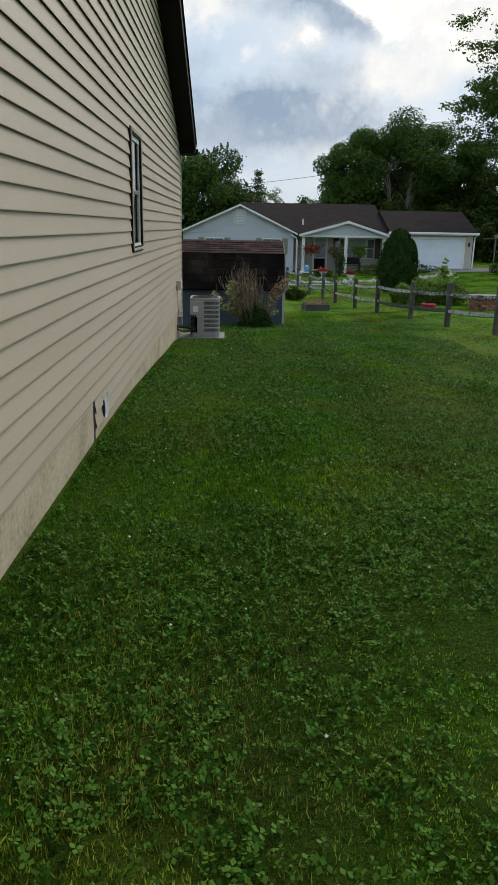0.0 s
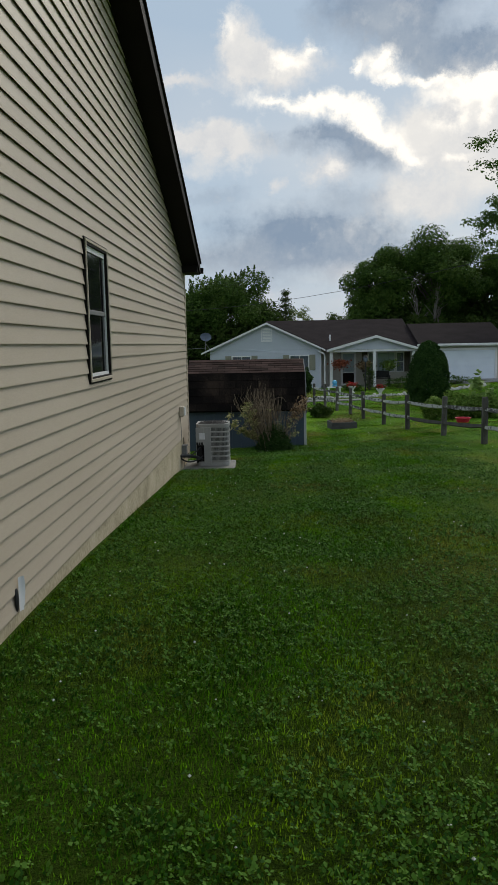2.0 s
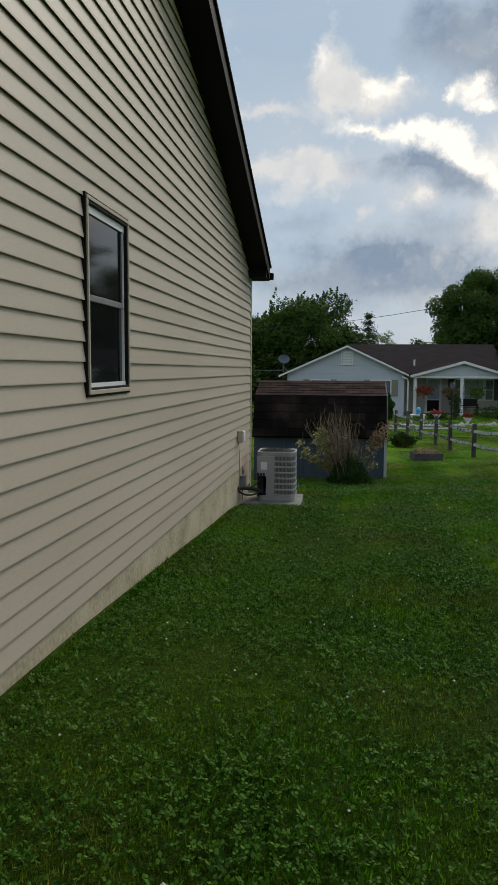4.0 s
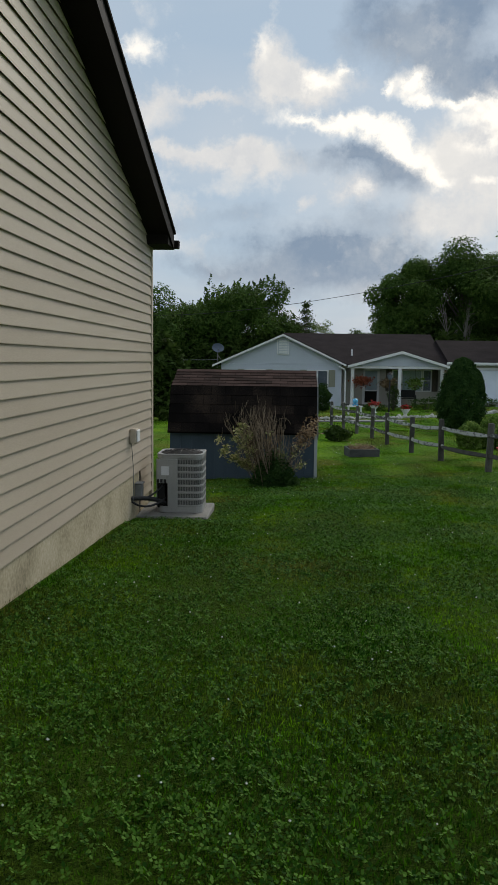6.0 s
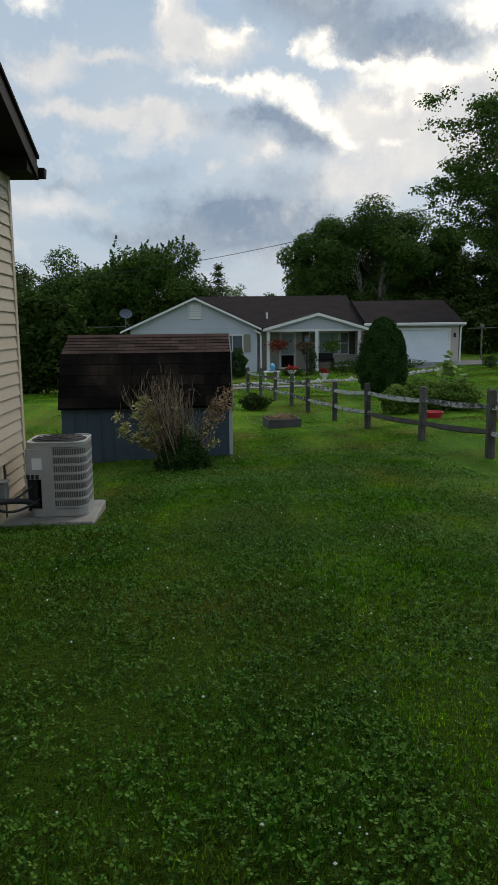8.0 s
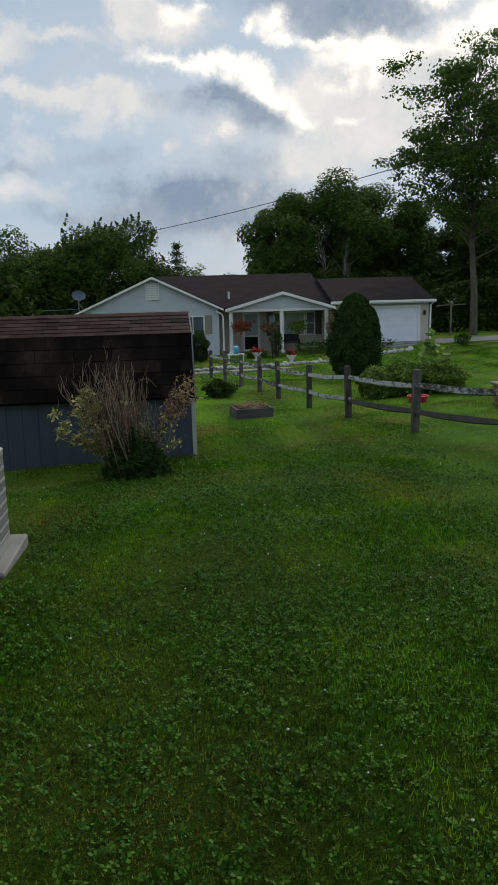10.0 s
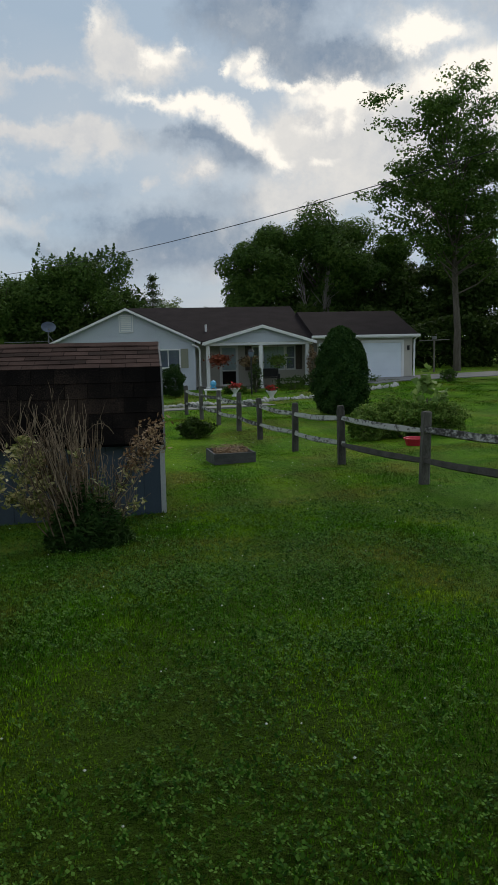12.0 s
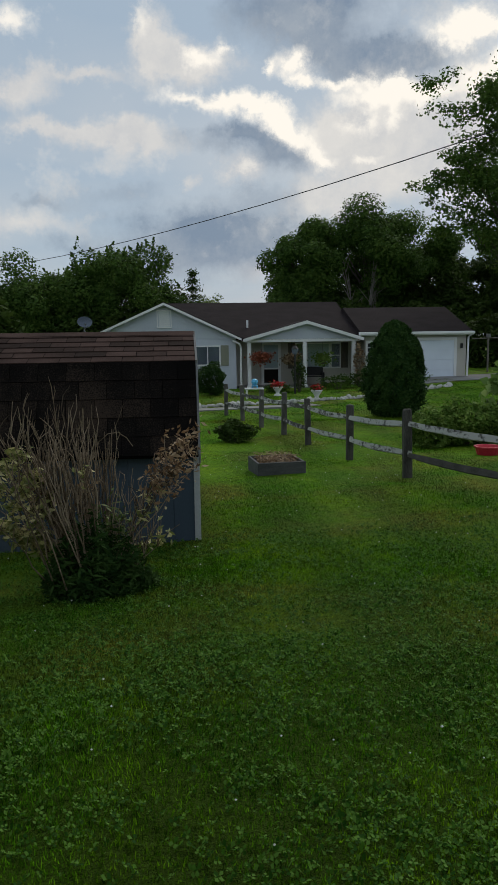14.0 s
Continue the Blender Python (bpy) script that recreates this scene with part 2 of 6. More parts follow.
WOOD_GREY = material("weathered_wood", [(0.035, 0.032, 0.028), (0.085, 0.08, 0.070), (0.16, 0.152, 0.135)], 3, 30, 0.9, bump=0.6, stretch=(4, 4, 1), per_object=0.15)
RAIL_WOOD = material("lichen_rail", [(0.42, (0.045, 0.042, 0.038)), (0.485, (0.20, 0.195, 0.18)), (0.55, (0.44, 0.44, 0.41))], 7, 22, 0.9, bump=0.6, stretch=(1.4, 0.7, 1.6), per_object=0.12)
RAIL_DARK = material("dark_rail", [(0.04, 0.037, 0.032), (0.11, 0.10, 0.09)], 6, 40, 0.9, bump=0.6)
PLANTER_WOOD = material("planter_wood", [(0.05, 0.05, 0.05), (0.12, 0.12, 0.115)], 4, 40, 0.9, bump=0.5, stretch=(1, 4, 4))
BARK = material("bark", [(0.06, 0.05, 0.04), (0.15, 0.13, 0.105)], 3, 18, 0.95, bump=0.8, stretch=(3, 3, 0.6))
PALE_BARK = material("pale_bark", [(0.12, 0.11, 0.095), (0.21, 0.19, 0.165)], 3, 18, 0.95, bump=0.5)
LEAF_A = material("leaf_green", [(0.034, 0.074, 0.012), (0.064, 0.124, 0.020), (0.112, 0.180, 0.032)], 0.6, 2.5, 0.7, bump=0, island=0.25, leaf=0.3, spec=0.12)
LEAF_B = material("leaf_dark", [(0.026, 0.050, 0.009), (0.046, 0.082, 0.015), (0.078, 0.120, 0.024)], 0.6, 2.5, 0.7, bump=0, island=0.25, leaf=0.25, spec=0.12)
LEAF_C = material("leaf_light", [(0.07, 0.11, 0.02), (0.12, 0.17, 0.04), (0.17, 0.21, 0.06)], 0.6, 6, 0.6, bump=0, island=0.5, leaf=0.35)
VEG = material("vegetable_leaf", [(0.075, 0.15, 0.022), (0.14, 0.23, 0.040), (0.21, 0.30, 0.07)], 0.6, 6, 0.7, bump=0, island=0.5, leaf=0.35, spec=0.1)
PALE_VEG = material("pale_broad_leaf", [(0.12, 0.20, 0.05), (0.20, 0.30, 0.08), (0.28, 0.38, 0.13)], 0.6, 6, 0.6, bump=0, island=0.4, leaf=0.4, spec=0.15)
CEDAR = material("cedar_green", [(0.014, 0.040, 0.009), (0.030, 0.070, 0.015), (0.050, 0.098, 0.022)], 3, 12, 0.8, bump=0, island=0.35, leaf=0.2, spec=0.1)
DRY_STEM = material("dry_stem", [(0.066, 0.050, 0.034), (0.165, 0.125, 0.085), (0.31, 0.245, 0.175)], 6, 60, 0.9, bump=0.3, per_object=0.4, spec=0.1)
BUSH_LEAF = material("bush_leaf", [(0.15, 0.18, 0.045), (0.32, 0.33, 0.12), (0.52, 0.47, 0.23)], 4, 20, 0.6, bump=0, island=0.7, leaf=0.35)
RUST_LEAF = material("rust_leaf", [(0.12, 0.07, 0.035), (0.26, 0.16, 0.085), (0.38, 0.28, 0.165)], 4, 20, 0.7, bump=0, island=0.7, leaf=0.3)
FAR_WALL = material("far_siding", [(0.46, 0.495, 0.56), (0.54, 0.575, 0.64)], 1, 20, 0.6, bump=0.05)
FAR_TAN = material("far_tan_siding", [(0.44, 0.42, 0.37), (0.52, 0.49, 0.43)], 1, 20, 0.6, bump=0.05)
STONE = material("white_stone", [(0.28, 0.27, 0.25), (0.50, 0.49, 0.46)], 6, 40, 0.9, bump=0.3, island=0.4)
GARAGE_WHITE = material("cool_white_enamel", [(0.66, 0.72, 0.80), (0.74, 0.80, 0.88)], 2, 40, 0.45, bump=0.03)
GRAVEL = material("drive_concrete", [(0.15, 0.15, 0.15), (0.25, 0.245, 0.235)], 1.5, 30, 0.9, bump=0.3)
RED = material("red_flower", [(0.42, 0.012, 0.015), (0.62, 0.03, 0.03)], 8, 40, 0.6, bump=0, island=0.5)
ORANGE = material("rusty_flower", [(0.24, 0.06, 0.03), (0.40, 0.12, 0.06)], 8, 40, 0.7, bump=0, island=0.6, leaf=0.3)
REDPOT = material("red_plastic", [(0.45, 0.02, 0.04), (0.55, 0.03, 0.06)], 5, 40, 0.4, bump=0)
BRICK = material("brick", [(0.20, 0.085, 0.055), (0.32, 0.15, 0.10)], 8, 60, 0.9, bump=0.4, per_object=0.4)
CYAN = material("blue_plastic", [(0.10, 0.42, 0.70), (0.14, 0.50, 0.78)], 5, 40, 0.4, bump=0)
FLOWER = material("clover_flower", [(0.55, 0.55, 0.48), (0.72, 0.72, 0.66)], 30, 90, 0.8, bump=0, island=0.3)
PANE = glass("window_glass")
DARK_PANE = glass("screened_window_glass", (0.010, 0.011, 0.012), 0.35)
# pale blue fill for the picture window and the storm door's glazing
PALE_BLUE = material("pale_blue_backing", [(0.30, 0.38, 0.42), (0.42, 0.50, 0.54)], 3, 30, 0.7, bump=0.1)
CLEAR = clear_glass("clear_window_glass")
BLIND = material("window_blind", [(0.10, 0.125, 0.17), (0.15, 0.18, 0.235)], 3, 30, 0.6, bump=0.0)
SHUTTER = material("shutter_green", [(0.22, 0.22, 0.17), (0.29, 0.29, 0.22)], 4, 40, 0.6, bump=0.1)
STICKER = material("paper_label", [(0.62, 0.62, 0.64), (0.74, 0.74, 0.76)], 9, 60, 0.5, bump=0)


def lawn_material(name, blade):
    """Grass by world place: mown stripes, dry and mossy patches; blade: a leaf of grass rather than the soil under it."""
    m = bpy.data.materials.new(name)
    m.use_nodes = True
    nt = m.node_tree
    N, L = nt.nodes, nt.links
    b = N["Principled BSDF"]
    pos = N.new("ShaderNodeNewGeometry")

    def noise_tex(scale, detail, rough=0.55):
        n = N.new("ShaderNodeTexNoise")
        n.inputs["Scale"].default_value, n.inputs["Detail"].default_value, n.inputs["Roughness"].default_value = scale, detail, rough
        L.new(pos.outputs["Position"], n.inputs["Vector"])
        return n.outputs["Fac"]

    def ramp(fac, stops):
        r = N.new("ShaderNodeValToRGB")
        e = r.color_ramp.elements
        while len(e) < len(stops):
            e.new(0.5)
        for el, (p, c) in zip(e, stops):
            el.position, el.color = p, (*c, 1)
        L.new(fac, r.inputs[0])
        return r.outputs[0]

    def mix(fac, a, c):
        n = N.new("ShaderNodeMix")
        n.data_type = "RGBA"
        for i, v in ((0, fac), (6, a), (7, c)):
            if isinstance(v, float):
                n.inputs[i].default_value = v
            else:
                L.new(v, n.inputs[i])
        return n.outputs[2]

    green = ramp(noise_tex(0.9, 6), [(0.30, (0.032, 0.135, 0.006)), (0.47, (0.074, 0.220, 0.008)), (0.60, (0.124, 0.265, 0.008)), (0.72, (0.180, 0.345, 0.008))])
    dry = ramp(noise_tex(40, 3), [(0.35, (0.120, 0.142, 0.022)), (0.65, (0.205, 0.195, 0.048))])
    patch = ramp(noise_tex(0.55, 5, 0.65), [(0.47, (0, 0, 0)), (0.63, (0.9, 0.9, 0.9))])
    wave = N.new("ShaderNodeTexWave")
    wave.wave_profile = "SIN"
    wave.inputs["Scale"].default_value, wave.inputs["Distortion"].default_value, wave.inputs["Detail"].default_value, wave.inputs["Detail Scale"].default_value = 0.30, 1.6, 3.0, 0.8
    L.new(pos.outputs["Position"], wave.inputs["Vector"])
    stripe = ramp(wave.outputs["Fac"], [(0.2, (0.74, 0.80, 0.78)), (0.8, (1.18, 1.12, 1.0))])
    tone = N.new("ShaderNodeMix")
    tone.data_type, tone.blend_type = "RGBA", "MULTIPLY"
    tone.inputs[0].default_value = 1.0
    L.new(mix(patch, green, dry), tone.inputs[6])
    L.new(stripe, tone.inputs[7])
    where = N.new("ShaderNodeSeparateXYZ")
    L.new(pos.outputs["Position"], where.inputs[0])
    # lawn colour is multiplied up from y = 4.4 towards y = 2
    lush = N.new("ShaderNodeMapRange")
    lush.inputs["From Min"].default_value, lush.inputs["From Max"].default_value = 4.4, 2.0
    L.new(where.outputs[1], lush.inputs["Value"])
    near_lift = N.new("ShaderNodeMix")
    near_lift.data_type, near_lift.blend_type = "RGBA", "MULTIPLY"
    L.new(lush.outputs[0], near_lift.inputs[0])
    L.new(tone.outputs[2], near_lift.inputs[6])
    near_lift.inputs[7].default_value = (1.28, 1.42, 1.45, 1)
    # tufts a hand's width across
    tuft = N.new("ShaderNodeMix")
    tuft.data_type, tuft.blend_type = "RGBA", "MULTIPLY"
    tuft.inputs[0].default_value = 1.0
    L.new(near_lift.outputs[2], tuft.inputs[6])
    L.new(ramp(noise_tex(13, 5, 0.7), [(0.36, (0.42, 0.45, 0.45)), (0.52, (0.95, 0.95, 0.95)), (0.68, (1.45, 1.38, 1.3))]), tuft.inputs[7])
    col = tuft.outputs[2]
    if blade:
        v = ramp(pos.outputs["Random Per Island"], [(0.0, (0.22, 0.24, 0.22)), (0.45, (0.66, 0.70, 0.68)), (0.80, (1.25, 1.22, 1.15)), (0.95, (1.7, 1.6, 1.4)), (1.0, (2.0, 1.75, 1.6))])
    else:
        v = ramp(noise_tex(60, 6, 0.7), [(0.25, (0.25, 0.25, 0.2)), (0.75, (0.95, 0.95, 0.9))])
        # the closely grown part of the lawn ends in a ragged line
        stray = N.new("ShaderNodeTexNoise")
        stray.inputs["Scale"].default_value, stray.inputs["Detail"].default_value = 0.8, 6.0
        L.new(pos.outputs["Position"], stray.inputs["Vector"])
        away = N.new("ShaderNodeVectorMath")
        away.operation = "MULTIPLY_ADD"
        L.new(stray.outputs["Color"], away.inputs[0])
        away.inputs[1].default_value = (4.0, 6.0, 0)
        shifted = N.new("ShaderNodeVectorMath")
        shifted.operation = "ADD"
        L.new(pos.outputs["Position"], shifted.inputs[0])
        shifted.inputs[1].default_value = (-2.0, -3.0, 0)
        L.new(shifted.outputs[0], away.inputs[2])
        sp = N.new("ShaderNodeSeparateXYZ")
        L.new(away.outputs[0], sp.inputs[0])
        def edge(socket, a, b):
            n = N.new("ShaderNodeMapRange")
            n.inputs["From Min"].default_value, n.inputs["From Max"].default_value = a, b
            L.new(socket, n.inputs["Value"])
            return n.outputs[0]

        def peak(a, b):
            n = N.new("ShaderNodeMath")
            n.operation = "MAXIMUM"
            L.new(a, n.inputs[0])
            L.new(b, n.inputs[1])
            return n.outputs[0]

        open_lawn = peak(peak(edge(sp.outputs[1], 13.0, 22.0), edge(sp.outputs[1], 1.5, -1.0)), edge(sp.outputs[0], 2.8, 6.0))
        # soil colour taken down to near black to carry the shade between blades
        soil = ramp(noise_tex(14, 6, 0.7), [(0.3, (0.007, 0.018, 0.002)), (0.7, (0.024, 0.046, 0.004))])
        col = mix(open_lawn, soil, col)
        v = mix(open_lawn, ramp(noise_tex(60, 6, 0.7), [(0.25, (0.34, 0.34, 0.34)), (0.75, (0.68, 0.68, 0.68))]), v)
    n = N.new("ShaderNodeMix")
    n.data_type, n.blend_type = "RGBA", "MULTIPLY"
    n.inputs[0].default_value = 1.0
    L.new(col, n.inputs[6])
    L.new(v, n.inputs[7])
    L.new(n.outputs[2], b.inputs["Base Color"])
    b.inputs["Roughness"].default_value, b.inputs["Specular IOR Level"].default_value = (0.6, 0.05) if blade else (0.8, 0.04)
    b.inputs["Sheen Weight"].default_value, b.inputs["Sheen Roughness"].default_value = 0.0 if blade else 0.36, 0.4
    b.inputs["Sheen Tint"].default_value = (0.40, 0.70, 0.06, 1)
    if blade:
        tr = N.new("ShaderNodeBsdfTranslucent")
        L.new(n.outputs[2], tr.inputs[0])
        mx = N.new("ShaderNodeMixShader")
        mx.inputs[0].default_value = 0.58
        L.new(b.outputs[0], mx.inputs[1])
        L.new(tr.outputs[0], mx.inputs[2])
        L.new(mx.outputs[0], N["Material Output"].inputs[0])
    else:
        bp = N.new("ShaderNodeBump")
        bp.inputs["Strength"].default_value, bp.inputs["Distance"].default_value = 0.8, 0.04
        L.new(noise_tex(25, 8, 0.7), bp.inputs["Height"])
        L.new(bp.outputs[0], b.inputs["Normal"])
    return m


LAWN = lawn_material("lawn_shaded_soil", False)
BLADE = lawn_material("grass_blade", True)
CLOVER = material("clover_leaf", [(0.019, 0.068, 0.005), (0.048, 0.135, 0.010), (0.104, 0.215, 0.032)], 0.8, 30, 0.6, bump=0, island=0.7, leaf=0.25, spec=0.06)


# ---- building helpers ----
def finish(name, bm, mat, smooth=False):
    me = bpy.data.meshes.new(name)
    bmesh.ops.recalc_face_normals(bm, faces=bm.faces)
    bm.to_mesh(me)
    bm.free()
    me.materials.append(mat)
    if smooth:
        me.shade_smooth()
    return me


def thing(name, loc, label, category, group="", kind="", rz=0.0):
    ob = new(name)
    ob.matrix_basis = pose(*loc, 0, 0, rz)
    ob.empty_display_size = 0.1
    return tagged(ob, label, category, group, kind)


def part(name, bm, mat, parent, label="", smooth=False):
    """One mesh object under a thing or a part; bm may also be a mesh to share."""
    me = bm if isinstance(bm, bpy.types.Mesh) else finish(name, bm, mat, smooth)
    ob = new(name, me)
    ob.parent = parent
    return tagged(ob, label)


def box(bm, x0, x1, y0, y1, z0, z1, bevel=0.0, m=None):
    r = bmesh.ops.create_cube(bm, size=1.0)
    for v in r["verts"]:
        v.co = Vector(((x0 + x1) / 2 + v.co.x * (x1 - x0), (y0 + y1) / 2 + v.co.y * (y1 - y0), (z0 + z1) / 2 + v.co.z * (z1 - z0)))
        if m:
            v.co = m @ v.co
    if bevel:
        edges = {e for v in r["verts"] for e in v.link_edges}
        bmesh.ops.bevel(bm, geom=list(edges), offset=bevel, segments=1, affect="EDGES")
    return bm


def new_box(*a, **k):
    return box(bmesh.new(), *a, **k)


def tube(bm, pts, radii, n=6, cap=True):
    pts = [Vector(p) for p in pts]
    rings = []
    for i, p in enumerate(pts):
        d = (pts[min(i + 1, len(pts) - 1)] - pts[max(i - 1, 0)])
        d = d.normalized() if d.length > 1e-9 else Vector((0, 0, 1))
        a = d.cross(Vector((0, 0, 1)) if abs(d.z) < 0.9 else Vector((1, 0, 0))).normalized()
        b = d.cross(a)
        r = radii[i] if isinstance(radii, (list, tuple)) else radii
        rings.append([bm.verts.new(p + (a * math.cos(2 * math.pi * k / n) + b * math.sin(2 * math.pi * k / n)) * r) for k in range(n)])
    for q, w in zip(rings, rings[1:]):
        for k in range(n):
            bm.faces.new((q[k], q[(k + 1) % n], w[(k + 1) % n], w[k]))
    if cap:
        bm.faces.new(rings[0])
        bm.faces.new(rings[-1])
    return bm


def prism(bm, profile, x0, x1):
    """A profile of (y, z) points drawn out along x."""
    a = [bm.verts.new((x0, y, z)) for y, z in profile]
    b = [bm.verts.new((x1, y, z)) for y, z in profile]
    n = len(profile)
    for k in range(n):
        bm.faces.new((a[k], a[(k + 1) % n], b[(k + 1) % n], b[k]))
    bm.faces.new(a)
    bm.faces.new(b)
    return bm


def prism_y(bm, profile, y0, y1):
    """A profile of (x, z) points drawn out along y."""
    a = [bm.verts.new((x, y0, z)) for x, z in profile]
    b = [bm.verts.new((x, y1, z)) for x, z in profile]
    n = len(profile)
    for k in range(n):
        bm.faces.new((a[k], a[(k + 1) % n], b[(k + 1) % n], b[k]))
    bm.faces.new(a)
    bm.faces.new(b)
    return bm


def polys(name, verts, faces, mat):
    me = bpy.data.meshes.new(name)
    me.from_pydata(verts, [], faces)
    me.update(calc_edges=True)
    me.materials.append(mat)
    return me


def mesh_np(name, verts, loops_per, mat):
    """A mesh from an array of faces of loops_per corners each, no corner shared."""
    n = len(verts)
    me = bpy.data.meshes.new(name)
    me.vertices.add(n)
    me.vertices.foreach_set("co", np.ascontiguousarray(verts, np.float32).ravel())
    me.loops.add(n)
    me.loops.foreach_set("vertex_index", np.arange(n, dtype=np.int32))
    me.polygons.add(n // loops_per)
    me.polygons.foreach_set("loop_start", np.arange(0, n, loops_per, dtype=np.int32))
    me.update(calc_edges=True)
    me.materials.append(mat)
    return me


def leaf_cloud(rng, centres, size, squash=0.75, up=0.4, facing=None, jitter=0.42):
    """Two-triangle leaves, one pointed quad at each centre; facing turns their blades outward from the clump they sit on."""
    n = len(centres)
    d = rng.normal(size=(n, 3))
    d[:, 2] = d[:, 2] * 0.6 - 0.1
    s = rng.normal(size=(n, 3))
    s[:, 2] *= up
    if facing is not None:
        f = facing + rng.normal(size=(n, 3)) * jitter
        f /= np.linalg.norm(f, axis=1)[:, None] + 1e-9
        d -= f * (d * f).sum(1)[:, None]
        s = np.cross(f, d)
    d /= np.linalg.norm(d, axis=1)[:, None]
    s -= d * (s * d).sum(1)[:, None]
    s /= np.linalg.norm(s, axis=1)[:, None]
    size = np.broadcast_to(size, (n,))[:, None] * rng.uniform(0.6, 1.3, (n, 1))
    a, b = d * size, s * size * squash * 0.5
    quad = np.stack([centres - a * 0.5, centres + b, centres + a * 0.5, centres - b], 1)
    return quad.reshape(-1, 3)


# ---- ground ----
GY = [-60, -5, 0, 3, 6, 8, 10, 12, 14, 15.5, 17, 18.5, 21, 25, 30, 38, 60, 400]
GZ = [0.75, 0.58, 0.53, 0.49, 0.42, 0.29, 0.15, 0.02, -0.10, -0.25, -0.40, -0.50, -0.56, -0.66, -0.76, -0.88, -0.88, -0.88]


def ground_z(x, y):
    x, y = np.asarray(x, float), np.asarray(y, float)
    z = np.interp(y, GY, GZ)
    z = (z + np.interp(y - 0.7, GY, GZ) + np.interp(y + 0.7, GY, GZ)) / 3
    z = z + 0.045 * np.clip(x - 2.5, -4, 4) * np.clip(1 - np.abs(y - 18) / 5, 0, 1)
    z = z + 0.20 * np.clip((x - 5.8) / 1.8, 0, 1) * np.clip(1 - np.abs(y - 19) / 6, 0, 1)
    t = np.clip((x - 7) / 7, 0, 1) * np.clip((y - 26) / 14, 0, 1)
    # slight hollow round the equipment pad
    z = z - 0.05 * np.clip(1.7 - np.abs(x - 0.4) / 0.6, 0, 1) * np.clip(1.7 - np.abs(y - 13.1) / 0.6, 0, 1)
    return z + 0.34 * t * t * (3 - 2 * t)


def ripple(x, y):
    """Small unevenness of the lawn, fading towards the house wall."""
    return 0.012 * (np.sin(x * 2.3 + y * 1.1) + np.sin(y * 2.9 - x * 1.7)) * np.where(y < 14, np.clip((x - 0.1) / 0.9, 0.1, 1), 1)


def gz(x, y):
    return float(ground_z(x, y))


def build_ground():
    def axis(lo, hi, step, far):
        a = list(np.arange(lo, hi + 1e-6, step))
        g, s = hi, step
        while g < far:
            s *= 1.35
            g += s
            a.append(g)
        g, s = lo, step
        while g > -far:
            s *= 1.35
            g -= s
            a.insert(0, g)
        return np.array(a)

    xs, ys = axis(-3, 10, 0.25, 900), axis(-2, 46, 0.25, 900)
    X, Y = np.meshgrid(xs, ys, indexing="ij")
    Z = ground_z(X, Y)
    near = (np.abs(X - 3) < 9) & (Y < 46) & (Y > -3)
    Z = Z + near * ripple(X, Y)
    nx, ny = len(xs), len(ys)
    v = np.stack([X, Y, Z], -1).reshape(-1, 3)
    i = (np.arange(nx - 1)[:, None] * ny + np.arange(ny - 1)[None]).ravel()
    f = np.stack([i, i + ny, i + ny + 1, i + 1], 1)
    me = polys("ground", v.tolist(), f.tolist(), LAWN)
    me.shade_smooth()
    tagged(new("ground", me), "mown green lawn sloping gently down to the neighbouring house", "lawn", kind="structure")


build_ground()

# ---- the near house ----
CY, SLOPE, RIDGE_Y, BACK_Y = 13.756, 0.327, 6.5, -0.75
EAVE_Z = 2.96
H = 0.110
WIN = (6.92, 7.665, 1.585, 2.61)


def soffit_z(y):
    return EAVE_Z + SLOPE * (CY - y if y > RIDGE_Y else y - BACK_Y)


